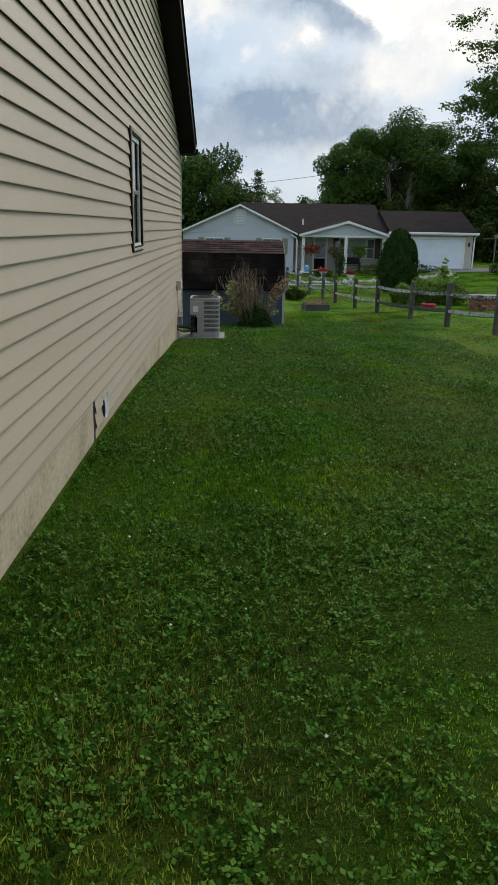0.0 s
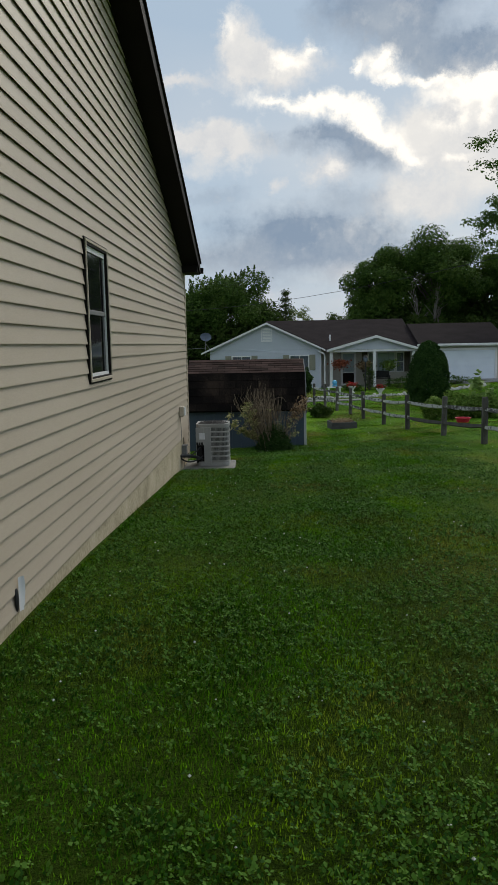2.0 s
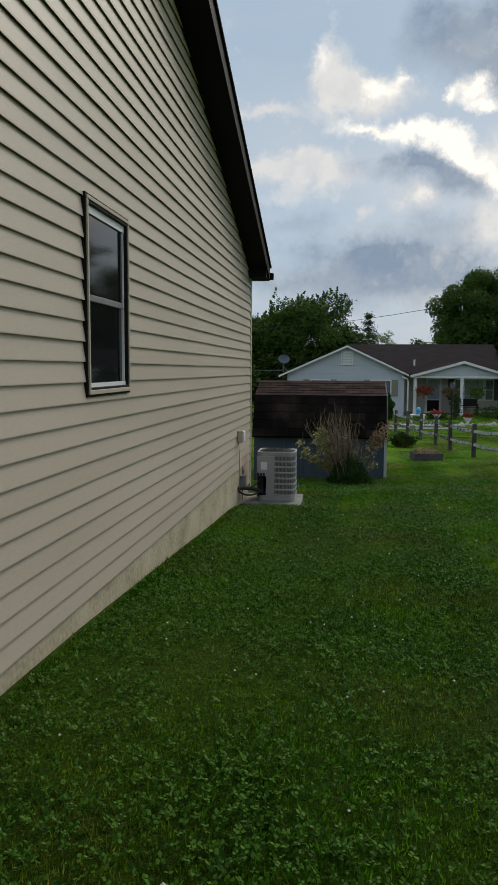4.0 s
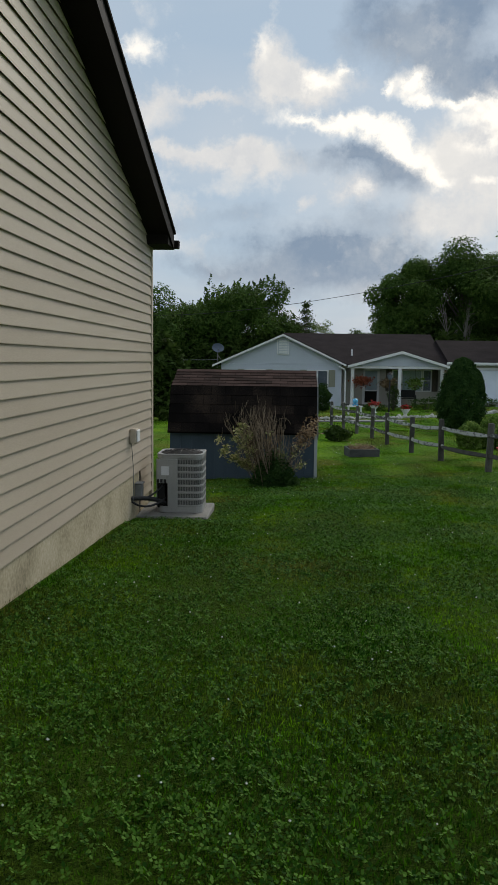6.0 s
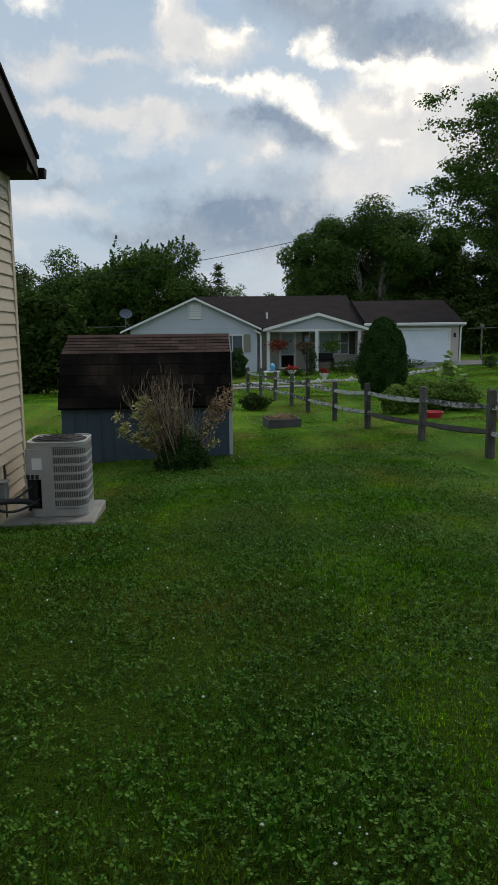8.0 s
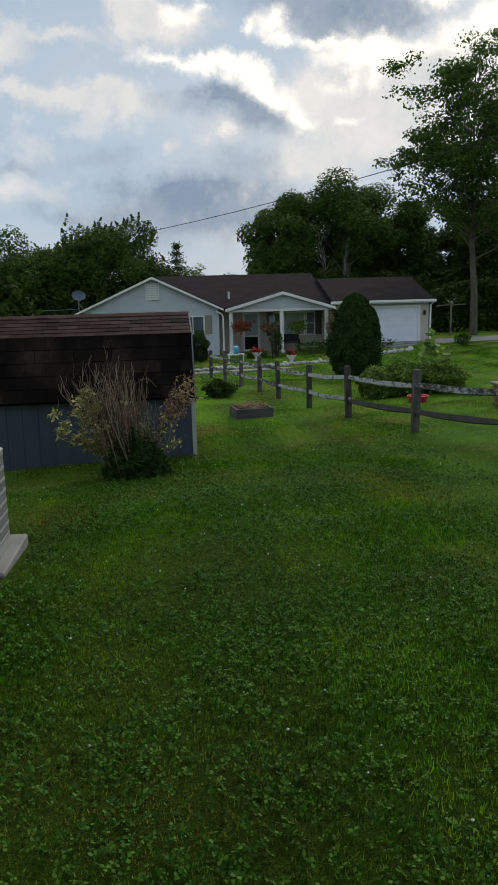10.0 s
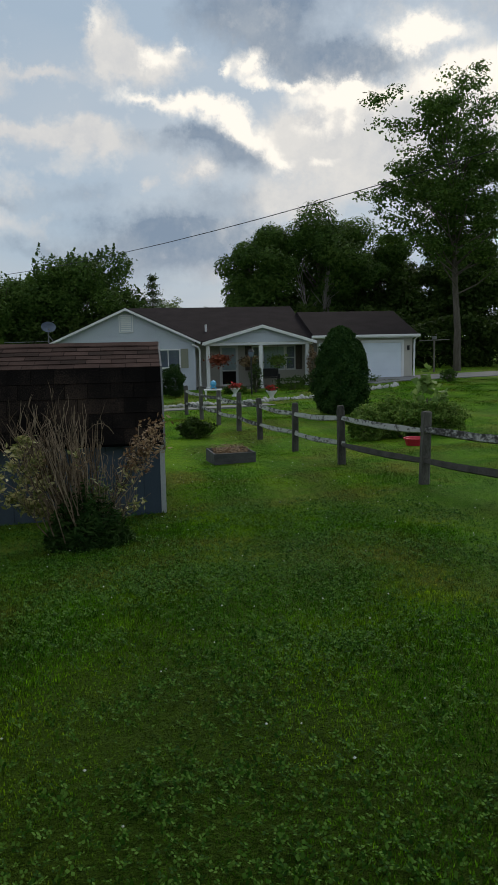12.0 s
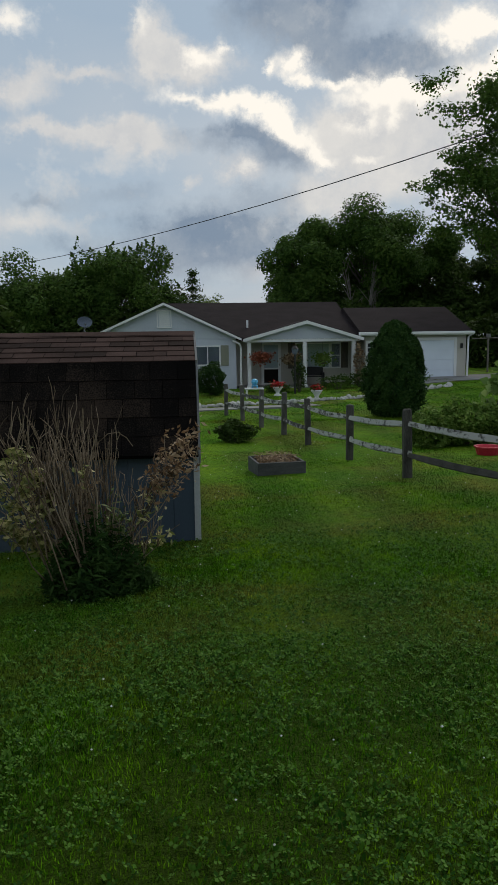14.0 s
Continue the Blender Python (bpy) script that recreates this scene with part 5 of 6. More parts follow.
    part("downspout", tube(bmesh.new(), [(4.35, FY - 0.25, 1.22), (4.62, FY - 0.18, 1.10), (4.70, FY - 0.06, 0.95), (4.70, FY - 0.06, -0.85)], 0.045, 6), WHITE, h)
    # entrance door with its storm door
    d = part("entrance_door", new_box(5.80, 6.72, MY - 0.07, MY - 0.03, G + 0.1, 1.10, 0.004), WHITE, h, "white storm door over a dark door")
    part("glazing", new_box(5.93, 6.59, MY - 0.082, MY - 0.072, -0.05, 1.0), PALE_BLUE, d)
    part("lower_panel", new_box(5.93, 6.59, MY - 0.082, MY - 0.072, -0.75, -0.12), BROWN, d)
    bm = bmesh.new()
    part("handle", tube(bm, [(6.64, MY - 0.09, 0.05), (6.64, MY - 0.12, 0.1), (6.64, MY - 0.09, 0.17)], 0.012, 5), BLACK, d)
    # picture window between two narrow sashes
    far_window(h, 7.98, 8.98, -0.05, 1.02, MY - 0.02, mullion=False, inside=PALE_BLUE)
    far_window(h, 9.12, 9.50, -0.05, 1.02, MY - 0.02, mullion=False)
    far_window(h, 7.46, 7.84, -0.05, 1.02, MY - 0.02, mullion=False)
    bm = new_box(9.58, 9.90, MY - 0.06, MY - 0.03, -0.1, 1.08, 0.005)
    part("shutter", bm, BARK, h)
    part("shutter", new_box(7.06, 7.38, MY - 0.06, MY - 0.03, -0.1, 1.08, 0.005), BARK, h)
    # garage wing
    gx0, gx1, GF = 10.3, 14.98, FY + 0.25
    GG = -0.62
    gw = part("garage_wall", new_box(gx0, gx1, GF, GF + 6.6, GG - 0.3, 1.52), FAR_TAN, h)
    part("siding", clap(bmesh.new(), gx0, 10.95, GF, GG - 0.3, 1.5), FAR_TAN, gw)
    part("siding", clap(bmesh.new(), 14.5, gx1, GF, GG - 0.3, 1.5), FAR_TAN, gw)
    part("garage_roof", prism(bmesh.new(), [(GF - 0.32, 1.50), (GF + 3.5, 2.74), (GF + 7.1, 1.50), (GF + 7.1, 1.40), (GF - 0.32, 1.40)], 10.05, 15.2), FAR_SHINGLE, h)
    part("garage_fascia", new_box(9.95, 15.2, GF - 0.36, GF - 0.321, 1.36, 1.52), WHITE, h)
    part("garage_gutter", new_box(9.95, 15.22, GF - 0.46, GF - 0.361, 1.40, 1.52, 0.02), WHITE, h)
    part("downspout", tube(bmesh.new(), [(15.1, GF - 0.4, 1.4), (15.04, GF - 0.12, 1.25), (15.04, GF - 0.06, -0.5)], 0.045, 6), WHITE, h)
    gd = part("garage_door", new_box(11.05, 14.42, GF - 0.02, GF - 0.004, GG, 1.12), GARAGE_WHITE, h, "white sectional garage door")
    for k in range(4):
        a = GG + k * 0.435
        part("panel", new_box(11.06, 14.41, GF - 0.05, GF - 0.022, a + 0.002, a + 0.433, 0.008), GARAGE_WHITE, gd)
    bm = bmesh.new()
    box(bm, 10.93, 11.05, GF - 0.06, GF - 0.021, GG, 1.13)
    box(bm, 14.42, 14.54, GF - 0.06, GF - 0.021, GG, 1.13)
    box(bm, 10.93, 14.54, GF - 0.06, GF - 0.021, 1.131, 1.25)
    part("door_casing", bm, WHITE, gd)
    part("wall_lantern", new_box(14.70, 14.80, GF - 0.14, GF - 0.022, 0.75, 0.98, 0.02), BLACK, h)
    # side door between porch and garage
    sd = part("side_door", new_box(10.35, 10.92, GF - 0.04, GF - 0.021, GG - 0.1, 1.15), WHITE, h, "white half-glazed side door")
    for r in range(3):
        for c in range(2):
            part("pane", new_box(10.43 + c * 0.21, 10.61 + c * 0.21, GF - 0.052, GF - 0.041, 0.45 + r * 0.2, 0.62 + r * 0.2), PANE, sd)


build_far_house()


def build_dish():
    x, y = -2.25, 46.6
    t = thing("satellite_dish", (x, y, 1.25), "grey satellite dish on a pole mast at the eave", "satellite dish")
    part("mast", tube(bmesh.new(), [(0.0, 0, -0.2), (0.0, 0, 0.62), (0.06, -0.05, 0.85)], 0.03, 8), GREYBOX, t)
    part("strut", tube(bmesh.new(), [(0.42, 0.0, -0.05), (0.02, 0, 0.5)], 0.02, 6), GREYBOX, t)
    bm = bmesh.new()
    n = 20
    m = pose(0.05, -0.1, 0.92, 78, 0, 25)
    rings = []
    for r in (0.0, 0.13, 0.25, 0.34):
        if r == 0:
            rings.append([bm.verts.new(m @ Vector((0, 0, -0.12)))])
        else:
            rings.append([bm.verts.new(m @ Vector((r * 1.05 * math.cos(2 * math.pi * k / n), r * 0.75 * math.sin(2 * math.pi * k / n), -0.12 + 0.75 * r * r))) for k in range(n)])
    for k in range(n):
        bm.faces.new((rings[0][0], rings[1][k], rings[1][(k + 1) % n]))
    for a, b in zip(rings[1:], rings[2:]):
        for k in range(n):
            bm.faces.new((a[k], a[(k + 1) % n], b[(k + 1) % n], b[k]))
    part("reflector", bm, BLIND, t, "dull grey-blue dish", smooth=True)
    part("feed_arm", tube(bmesh.new(), [m @ Vector((0, -0.3, -0.05)), m @ Vector((0, -0.28, 0.42))], 0.014, 6), GREYBOX, t)


build_dish()


def porch_things():
    G = -0.85
    for x, y, z, mat, label, seed in ((5.62, FY - 0.1, 0.52, ORANGE, "hanging basket of rusty red flowers on the porch", 31), (8.35, FY + 0.0, 0.42, VEG, "hanging basket of yellow-green foliage on the porch", 32), (7.0, FY + 0.3, 0.42, RUST_LEAF, "hanging basket of faded flowers on the porch", 33)):
        rng = np.random.default_rng(seed)
        t = thing("hanging_basket", (x, y, z - 0.15), label, "hanging basket", "porch baskets")
        c = rng.normal(size=(620, 3)) * (0.21, 0.17, 0.12) + (0, 0, 0.12)
        tagged(part("blossom_cloud", mesh_np("blossom_cloud", leaf_cloud(rng, c, 0.13, 0.7), 4, mat), mat, t), kind="stuff")
        part("pot", lathe(bmesh.new(), [(0.08, -0.12), (0.15, 0.02), (0.16, 0.04)]), BARK, t)
        part("hanger", tube(bmesh.new(), [(0, 0, 0.0), (0, 0, 1.12 - z + 0.15)], 0.008, 4), BLACK, t)
    for x, y, w, seed in ((6.85, 37.9, 0.24, 41), (5.75, 40.2, 0.30, 42)):
        rng = np.random.default_rng(seed)
        z = gz(x, y)
        t = thing("flower_urn", (x, y, z), "white urn planted with bright red flowers", "flower urn", "red flower urns")
        part("urn", lathe(bmesh.new(), [(0.14, -0.03), (0.15, 0.04), (0.06, 0.10), (0.09, 0.18), (0.20, 0.32), (0.22, 0.36), (0.19, 0.36)]), WHITE, t, smooth=True)
        c = rng.normal(size=(380, 3)) * (w * 0.36, 0.08, 0.055) + (0, 0, 0.43)
        tagged(part("blossom_cloud", mesh_np("blossom_cloud", leaf_cloud(rng, c, 0.085, 0.9), 4, RED), RED, t, "bright red blossoms"), kind="stuff")
        c = rng.normal(size=(160, 3)) * (w * 0.45, 0.13, 0.06) + (0, 0, 0.40)
        part("leaves", mesh_np("leaves", leaf_cloud(rng, c, 0.09, 0.8), 4, LEAF_B), LEAF_B, t)
    # lamp post
    x, y = 6.55, 41.0
    t = thing("lamp_post", (x, y, gz(x, y)), "black garden lamp post beside the porch", "lamp post")
    part("pole", tube(bmesh.new(), [(0, 0, -0.1), (0, 0, 1.55)], 0.035, 8), BLACK, t)
    part("lantern", lathe(bmesh.new(), [(0.05, 1.55), (0.10, 1.60), (0.13, 1.78)], 6), BLIND, t)
    part("cap", lathe(bmesh.new(), [(0.15, 1.781), (0.03, 1.90)], 6), BLACK, t)
    # white bench with a blue ornament on it
    x, y = 4.75, 39.2
    z = gz(x, y)
    t = thing("garden_bench", (x, y, z), "small white garden bench on the lawn", "bench")
    part("seat", new_box(-0.35, 0.35, -0.16, 0.16, 0.34, 0.39, 0.01), WHITE, t)
    for sx in (-0.28, 0.28):
        part("leg", new_box(sx - 0.03, sx + 0.03, -0.14, 0.14, -0.05, 0.339, 0.008), WHITE, t)
    t = thing("garden_ornament", (x + 0.02, y, z + 0.391), "bright blue plastic chair-shaped garden ornament", "ornament")
    part("seat", new_box(-0.12, 0.12, -0.1, 0.1, 0.06, 0.09, 0.006), CYAN, t)
    part("back", lathe(bmesh.new(), [(0.03, 0.0901), (0.10, 0.14), (0.13, 0.22), (0.10, 0.30), (0.03, 0.34)], 10), CYAN, t)
    for sx in (-0.09, 0.09):
        part("leg", new_box(sx - 0.02, sx + 0.02, -0.08, 0.08, 0, 0.0599), CYAN, t)
    # dark bench on the porch
    t = thing("porch_bench", (7.95, FY + 0.9, G), "dark slatted bench on the porch", "bench")
    for k in range(3):
        part("seat_slat", new_box(-0.62, 0.62, -0.22 + k * 0.15, -0.10 + k * 0.15, 0.40, 0.43), BLACK, t)
    part("backrest", new_box(-0.62, 0.62, 0.22, 0.26, 0.45, 0.85, 0.01), BLACK, t)
    for sx in (-0.58, 0.58):
        part("armrest", new_box(sx - 0.03, sx + 0.03, -0.24, 0.24, 0.0, 0.60, 0.01), BLACK, t)
    # beds in front of the porch
    for i, (x, y, rx, hh, mat) in enumerate(((8.6, 42.6, 0.7, 0.6, LEAF_A), (9.6, 42.8, 0.6, 0.7, LEAF_B), (6.95, 42.4, 0.32, 1.35, LEAF_B), (9.9, FY - 0.3, 0.25, 1.9, RUST_LEAF), (11.6, 42.3, 0.8, 0.45, LEAF_A), (6.0, 42.0, 0.5, 0.35, LEAF_A), (15.0, 40.5, 0.3, 0.55, LEAF_A))):
        blob_plant("flower_bed_plant", x, y, rx, 0.35, hh, 700, 0.11, mat, "mixed green bedding plant in front of the porch", "bedding plant", 50 + i, "bedding plants")
    # row of white edging stones
    rng = random.Random(9)
    edge = thing("stone_edging", (6.0, 37.0, gz(6, 37)), "row of pale stones edging the flower bed", "stone edging")
    base = Vector((6.0, 37.0, gz(6, 37)))
    bm = bmesh.new()
    bmesh.ops.create_icosphere(bm, subdivisions=1, radius=1.0)
    for v in bm.verts:
        v.co *= 1 + rng.uniform(-0.16, 0.16)
    me = finish("stone", bm, STONE)
    for i in range(70):
        t = i / 69
        x, y = 2.0 + 10.4 * t, 35.2 + 4.4 * t + rng.uniform(-0.12, 0.12)
        ob = part("stone", me, STONE, edge)
        s = rng.uniform(0.09, 0.15)
        ob.matrix_basis = Matrix.LocRotScale(Vector((x, y, gz(x, y) + 0.03)) - base, Euler((rng.random(), rng.random(), rng.random() * 6)), (s * 1.3, s, s * 0.7))


porch_things()


def paths_and_drive():
    def strip(name, pts, w, mat, label, cat, lift=0.02):
        v, f = [], []
        for i, (x, y) in enumerate(pts):
            a, b = pts[max(i - 1, 0)], pts[min(i + 1, len(pts) - 1)]
            d = Vector((b[0] - a[0], b[1] - a[1], 0)).normalized()
            s = Vector((-d.y, d.x, 0)) * w / 2
            for q in (-1, 1):
                px, py = x + s.x * q, y + s.y * q
                v.append((px, py, gz(px, py) + lift))
                v.append((px + s.x * q * 0.02, py, gz(px, py) - 0.1))
        for i in range(len(pts) - 1):
            q = 4 * i
            f += [(q, q + 4, q + 6, q + 2), (q, q + 1, q + 5, q + 4), (q + 2, q + 6, q + 7, q + 3)]
        tagged(new(name, polys(name, v, f, mat)), label, cat, kind="structure")

    strip("driveway", [(11.5 + i * 0.3, 42.9 + 0.10 * i) for i in range(40)], 3.2, GRAVEL, "pale concrete driveway in front of the garage", "driveway", 0.03)
    strip("garden_path", [(-2.0 + 0.4 * i, 33.2 + 0.11 * i) for i in range(22)], 0.8, GRAVEL, "grey gravel path across the lawn", "path", 0.03)


paths_and_drive()


def build_feeder():
    x, y = 17.6, 48.6
    t = thing("clothes_pole", (x, y, gz(x, y)), "pale T-shaped pole beside the trees", "pole")
    h = 1.75
    part("post", tube(bmesh.new(), [(0, 0, -0.1), (0, 0, h)], 0.05, 8), PALE_BARK, t)
    part("crossbar", tube(bmesh.new(), [(-0.85, 0, h - 0.06), (0.85, 0, h - 0.02)], 0.03, 6), PALE_BARK, t)
    part("bird_box", new_box(-0.10, 0.10, -0.1, 0.1, h + 0.001, h + 0.18, 0.01), GREYBOX, t)


build_feeder()


def build_wire():
    t = thing("power_line", (3.5, 35.0, 4.8), "thin black overhead power line across the sky", "power line")
    pts = []
    for i in range(41):
        x = -13.0 + 27.0 * i / 40
        pts.append(Vector((x, 26.546 - 1.4004 * x, 2.974 + 0.0084 * x + 0.01254 * x * x)) - Vector((3.5, 35.0, 4.8)))
    part("cable", tube(bmesh.new(), pts, 0.006, 5), BLACK, t)
    t = thing("power_line", (-6.0, 46.6, 1.5), "thin service cable to the house eave", "power line")
    pts = []
    for i in range(21):
        u = i / 20
        q = Vector((-12, 0, 1.1)).lerp(Vector((3.8, 0, 0.0)), u)
        q.z -= 0.4 * 4 * u * (1 - u)
        pts.append(q)
    part("cable", tube(bmesh.new(), pts, 0.015, 5), GREYBOX, t)


build_wire()


# ---- trees ----
def build_tree(name, x, y, h, rx, trunk_r, clear, leaf, mat, label, category, seed, n_leaf=9000, clumps=60, ry=None, lean=(0, 0), bark=None, lobes=1.0, cone=0.0, group="", spike=0.0, airy=False):
    rng = np.random.default_rng(seed)
    ry = ry or rx
    z = gz(x, y)
    t = thing(name, (x, y, z), label, category, group)
    bm = bmesh.new()
    top = Vector((lean[0], lean[1], h * (0.88 if airy else 0.70)))
    pts = [Vector((0, 0, -0.2))] + [top * u + Vector((rng.normal() * 0.12, rng.normal() * 0.12, 0)) * (u > 0) for u in (0.15, 0.3, 0.5, 0.7, 1.0)]
    tube(bm, pts, [trunk_r * 1.25, trunk_r, trunk_r * 0.85, trunk_r * 0.6, trunk_r * 0.35, trunk_r * 0.08], 8)
    cz = (h + clear) / 2
    hz = (h - clear) / 2
    centres = []
    while len(centres) < clumps:
        d = rng.normal(size=3)
        d /= np.linalg.norm(d)
        r = rng.uniform(0.1, 1.0) ** 0.5
        c = d * r * (rx, ry, hz) * 0.86 * (1 + 0.13 * lobes * math.sin(3 * d[0] * 2 + seed) + 0.08 * lobes * math.sin(5 * d[2] + 2 * seed))
        u = (c[2] + hz) / (2 * hz)
        if cone:
            c[:2] *= 1 - cone * np.clip(u, 0, 1)
        c = c + (lean[0] * 0.8, lean[1] * 0.8, cz)
        if c[2] > clear * 0.8:
            centres.append(c)
    for c in centres[: min(clumps, 46)]:
        c = Vector(c) if airy else Vector(c).lerp(Vector((lean[0] * 0.8, lean[1] * 0.8, cz)), 0.35)
        u = max(0.15, min(0.85, (c.z - 0.35 * (Vector((c.x, c.y, 0)).length)) / h))
        s = top * u
        mid = s.lerp(c, 0.55) + Vector((0, 0, -0.06 * (c - s).length))
        tube(bm, [s, mid, c], [trunk_r * 0.32 * (1 - u * 0.6), trunk_r * 0.18, trunk_r * 0.05], 5)
    part("trunk", bm, bark or BARK, t)
    size = min(rx, hz)
    if airy:
        # leafy twig ends: small clumps round each limb end
        cs, outward = [], []
        sub = 4
        per = max(4, n_leaf // (len(centres) * sub))
        for c in centres:
            for _ in range(sub):
                o = rng.normal(size=3) * (0.08, 0.08, 0.06) * size
                q = rng.normal(size=(per, 3))
                q /= np.linalg.norm(q, axis=1)[:, None]
                q *= rng.uniform(0.1, 1, (per, 1)) ** 0.6
                cs.append(c + o + q * size * rng.uniform(0.08, 0.15) * (1.3, 1.3, 0.6))
                outward.append(q + (0, 0, 0.5))
        c, outward = np.concatenate(cs), np.concatenate(outward)
    else:
        # rounded lobes of foliage, thick at their skins, with small tufts
        lobe_n = 38
        d = rng.normal(size=(lobe_n, 3))
        d /= np.linalg.norm(d, axis=1)[:, None]
        mid = d * (rx, ry, hz) * rng.uniform(0.30, 0.84, (lobe_n, 1)) + (lean[0] * 0.8, lean[1] * 0.8, cz)
        if cone:
            mid[:, :2] *= 1 - cone * np.clip((mid[:, 2:] - clear) / (h - clear), 0, 1)
        rad = size * rng.uniform(0.19, 0.36, lobe_n) * (1 - 0.55 * cone)
        w = rng.choice(lobe_n, n_leaf, p=rad ** 2 / (rad ** 2).sum())
        q = rng.normal(size=(n_leaf, 3))
        q /= np.linalg.norm(q, axis=1)[:, None]
        r = rad[w] * (1 - 0.45 * rng.uniform(0, 1, n_leaf) ** 2.2)
        r *= 1 + 0.13 * np.sin(q[:, 0] * 9 + w) * np.sin(q[:, 2] * 8 + 2 * w) + 0.10 * np.sin(q[:, 1] * 17 + w) * np.sin(q[:, 2] * 15 + q[:, 0] * 13)
        r += rad[w] * 0.10 * rng.normal(size=n_leaf) * (rng.uniform(size=n_leaf) < 0.25)
        c = mid[w] + q * r[:, None] * (1.1, 1.1, 0.9)
        outward = q + (0, 0, 0.45)
        if spike:
            m = n_leaf // 5
            base = c[rng.choice(n_leaf, 420)]
            base = base[base[:, 2] > cz]
            k = rng.choice(len(base), m)
            u = rng.uniform(0, 1, m)
            c = np.concatenate([c, base[k] + np.stack([rng.normal(size=m) * 0.13 * (1 - u) + 0.35 * u * np.sin(k), rng.normal(size=m) * 0.13 * (1 - u), u * spike * (0.5 + 0.5 * np.sin(k * 1.7) ** 2)], 1)])
            outward = np.concatenate([outward, rng.normal(size=(m, 3))])
    high = c[:, 2] > 0.1
    part("crown", mesh_np("crown", leaf_cloud(rng, c[high], leaf, 0.6, facing=outward[high]), 4, mat), mat, t)
    return t


def build_conifer(x, y, h, r, seed):
    """A small spruce: drooping tiers of branches, each a fan of needle sprays."""
    rng = np.random.default_rng(seed)
    t = thing("conifer_tree", (x, y, gz(x, y)), "small dark pointed conifer between the trees", "conifer")
    bm = tube(bmesh.new(), [(0, 0, -0.2), (0, 0, h * 0.5), (0, 0, h)], [0.14, 0.08, 0.01], 7)
    c = []
    for k in range(13):
        u = 0.10 + 0.88 * k / 12
        reach = r * (1 - u) ** 0.85 + 0.06
        for b in range(9):
            a = 2 * math.pi * (b + 0.5 * (k % 2)) / 9 + rng.normal() * 0.12
            end = reach * rng.uniform(0.75, 1.15)
            tip = Vector((end * math.cos(a), end * math.sin(a), h * u - 0.22 * end))
            tube(bm, [(0, 0, h * u), tip], [0.02, 0.006], 4)
            f = rng.uniform(0.1, 1, (46, 1))
            c.append(np.array([0, 0, h * u]) * (1 - f) + np.array(tip) * f + rng.normal(size=(46, 3)) * (0.14, 0.14, 0.12))
    part("trunk", bm, BARK, t)
    part("crown", mesh_np("crown", leaf_cloud(rng, np.concatenate(c), 0.15, 0.45), 4, LEAF_B), LEAF_B, t)


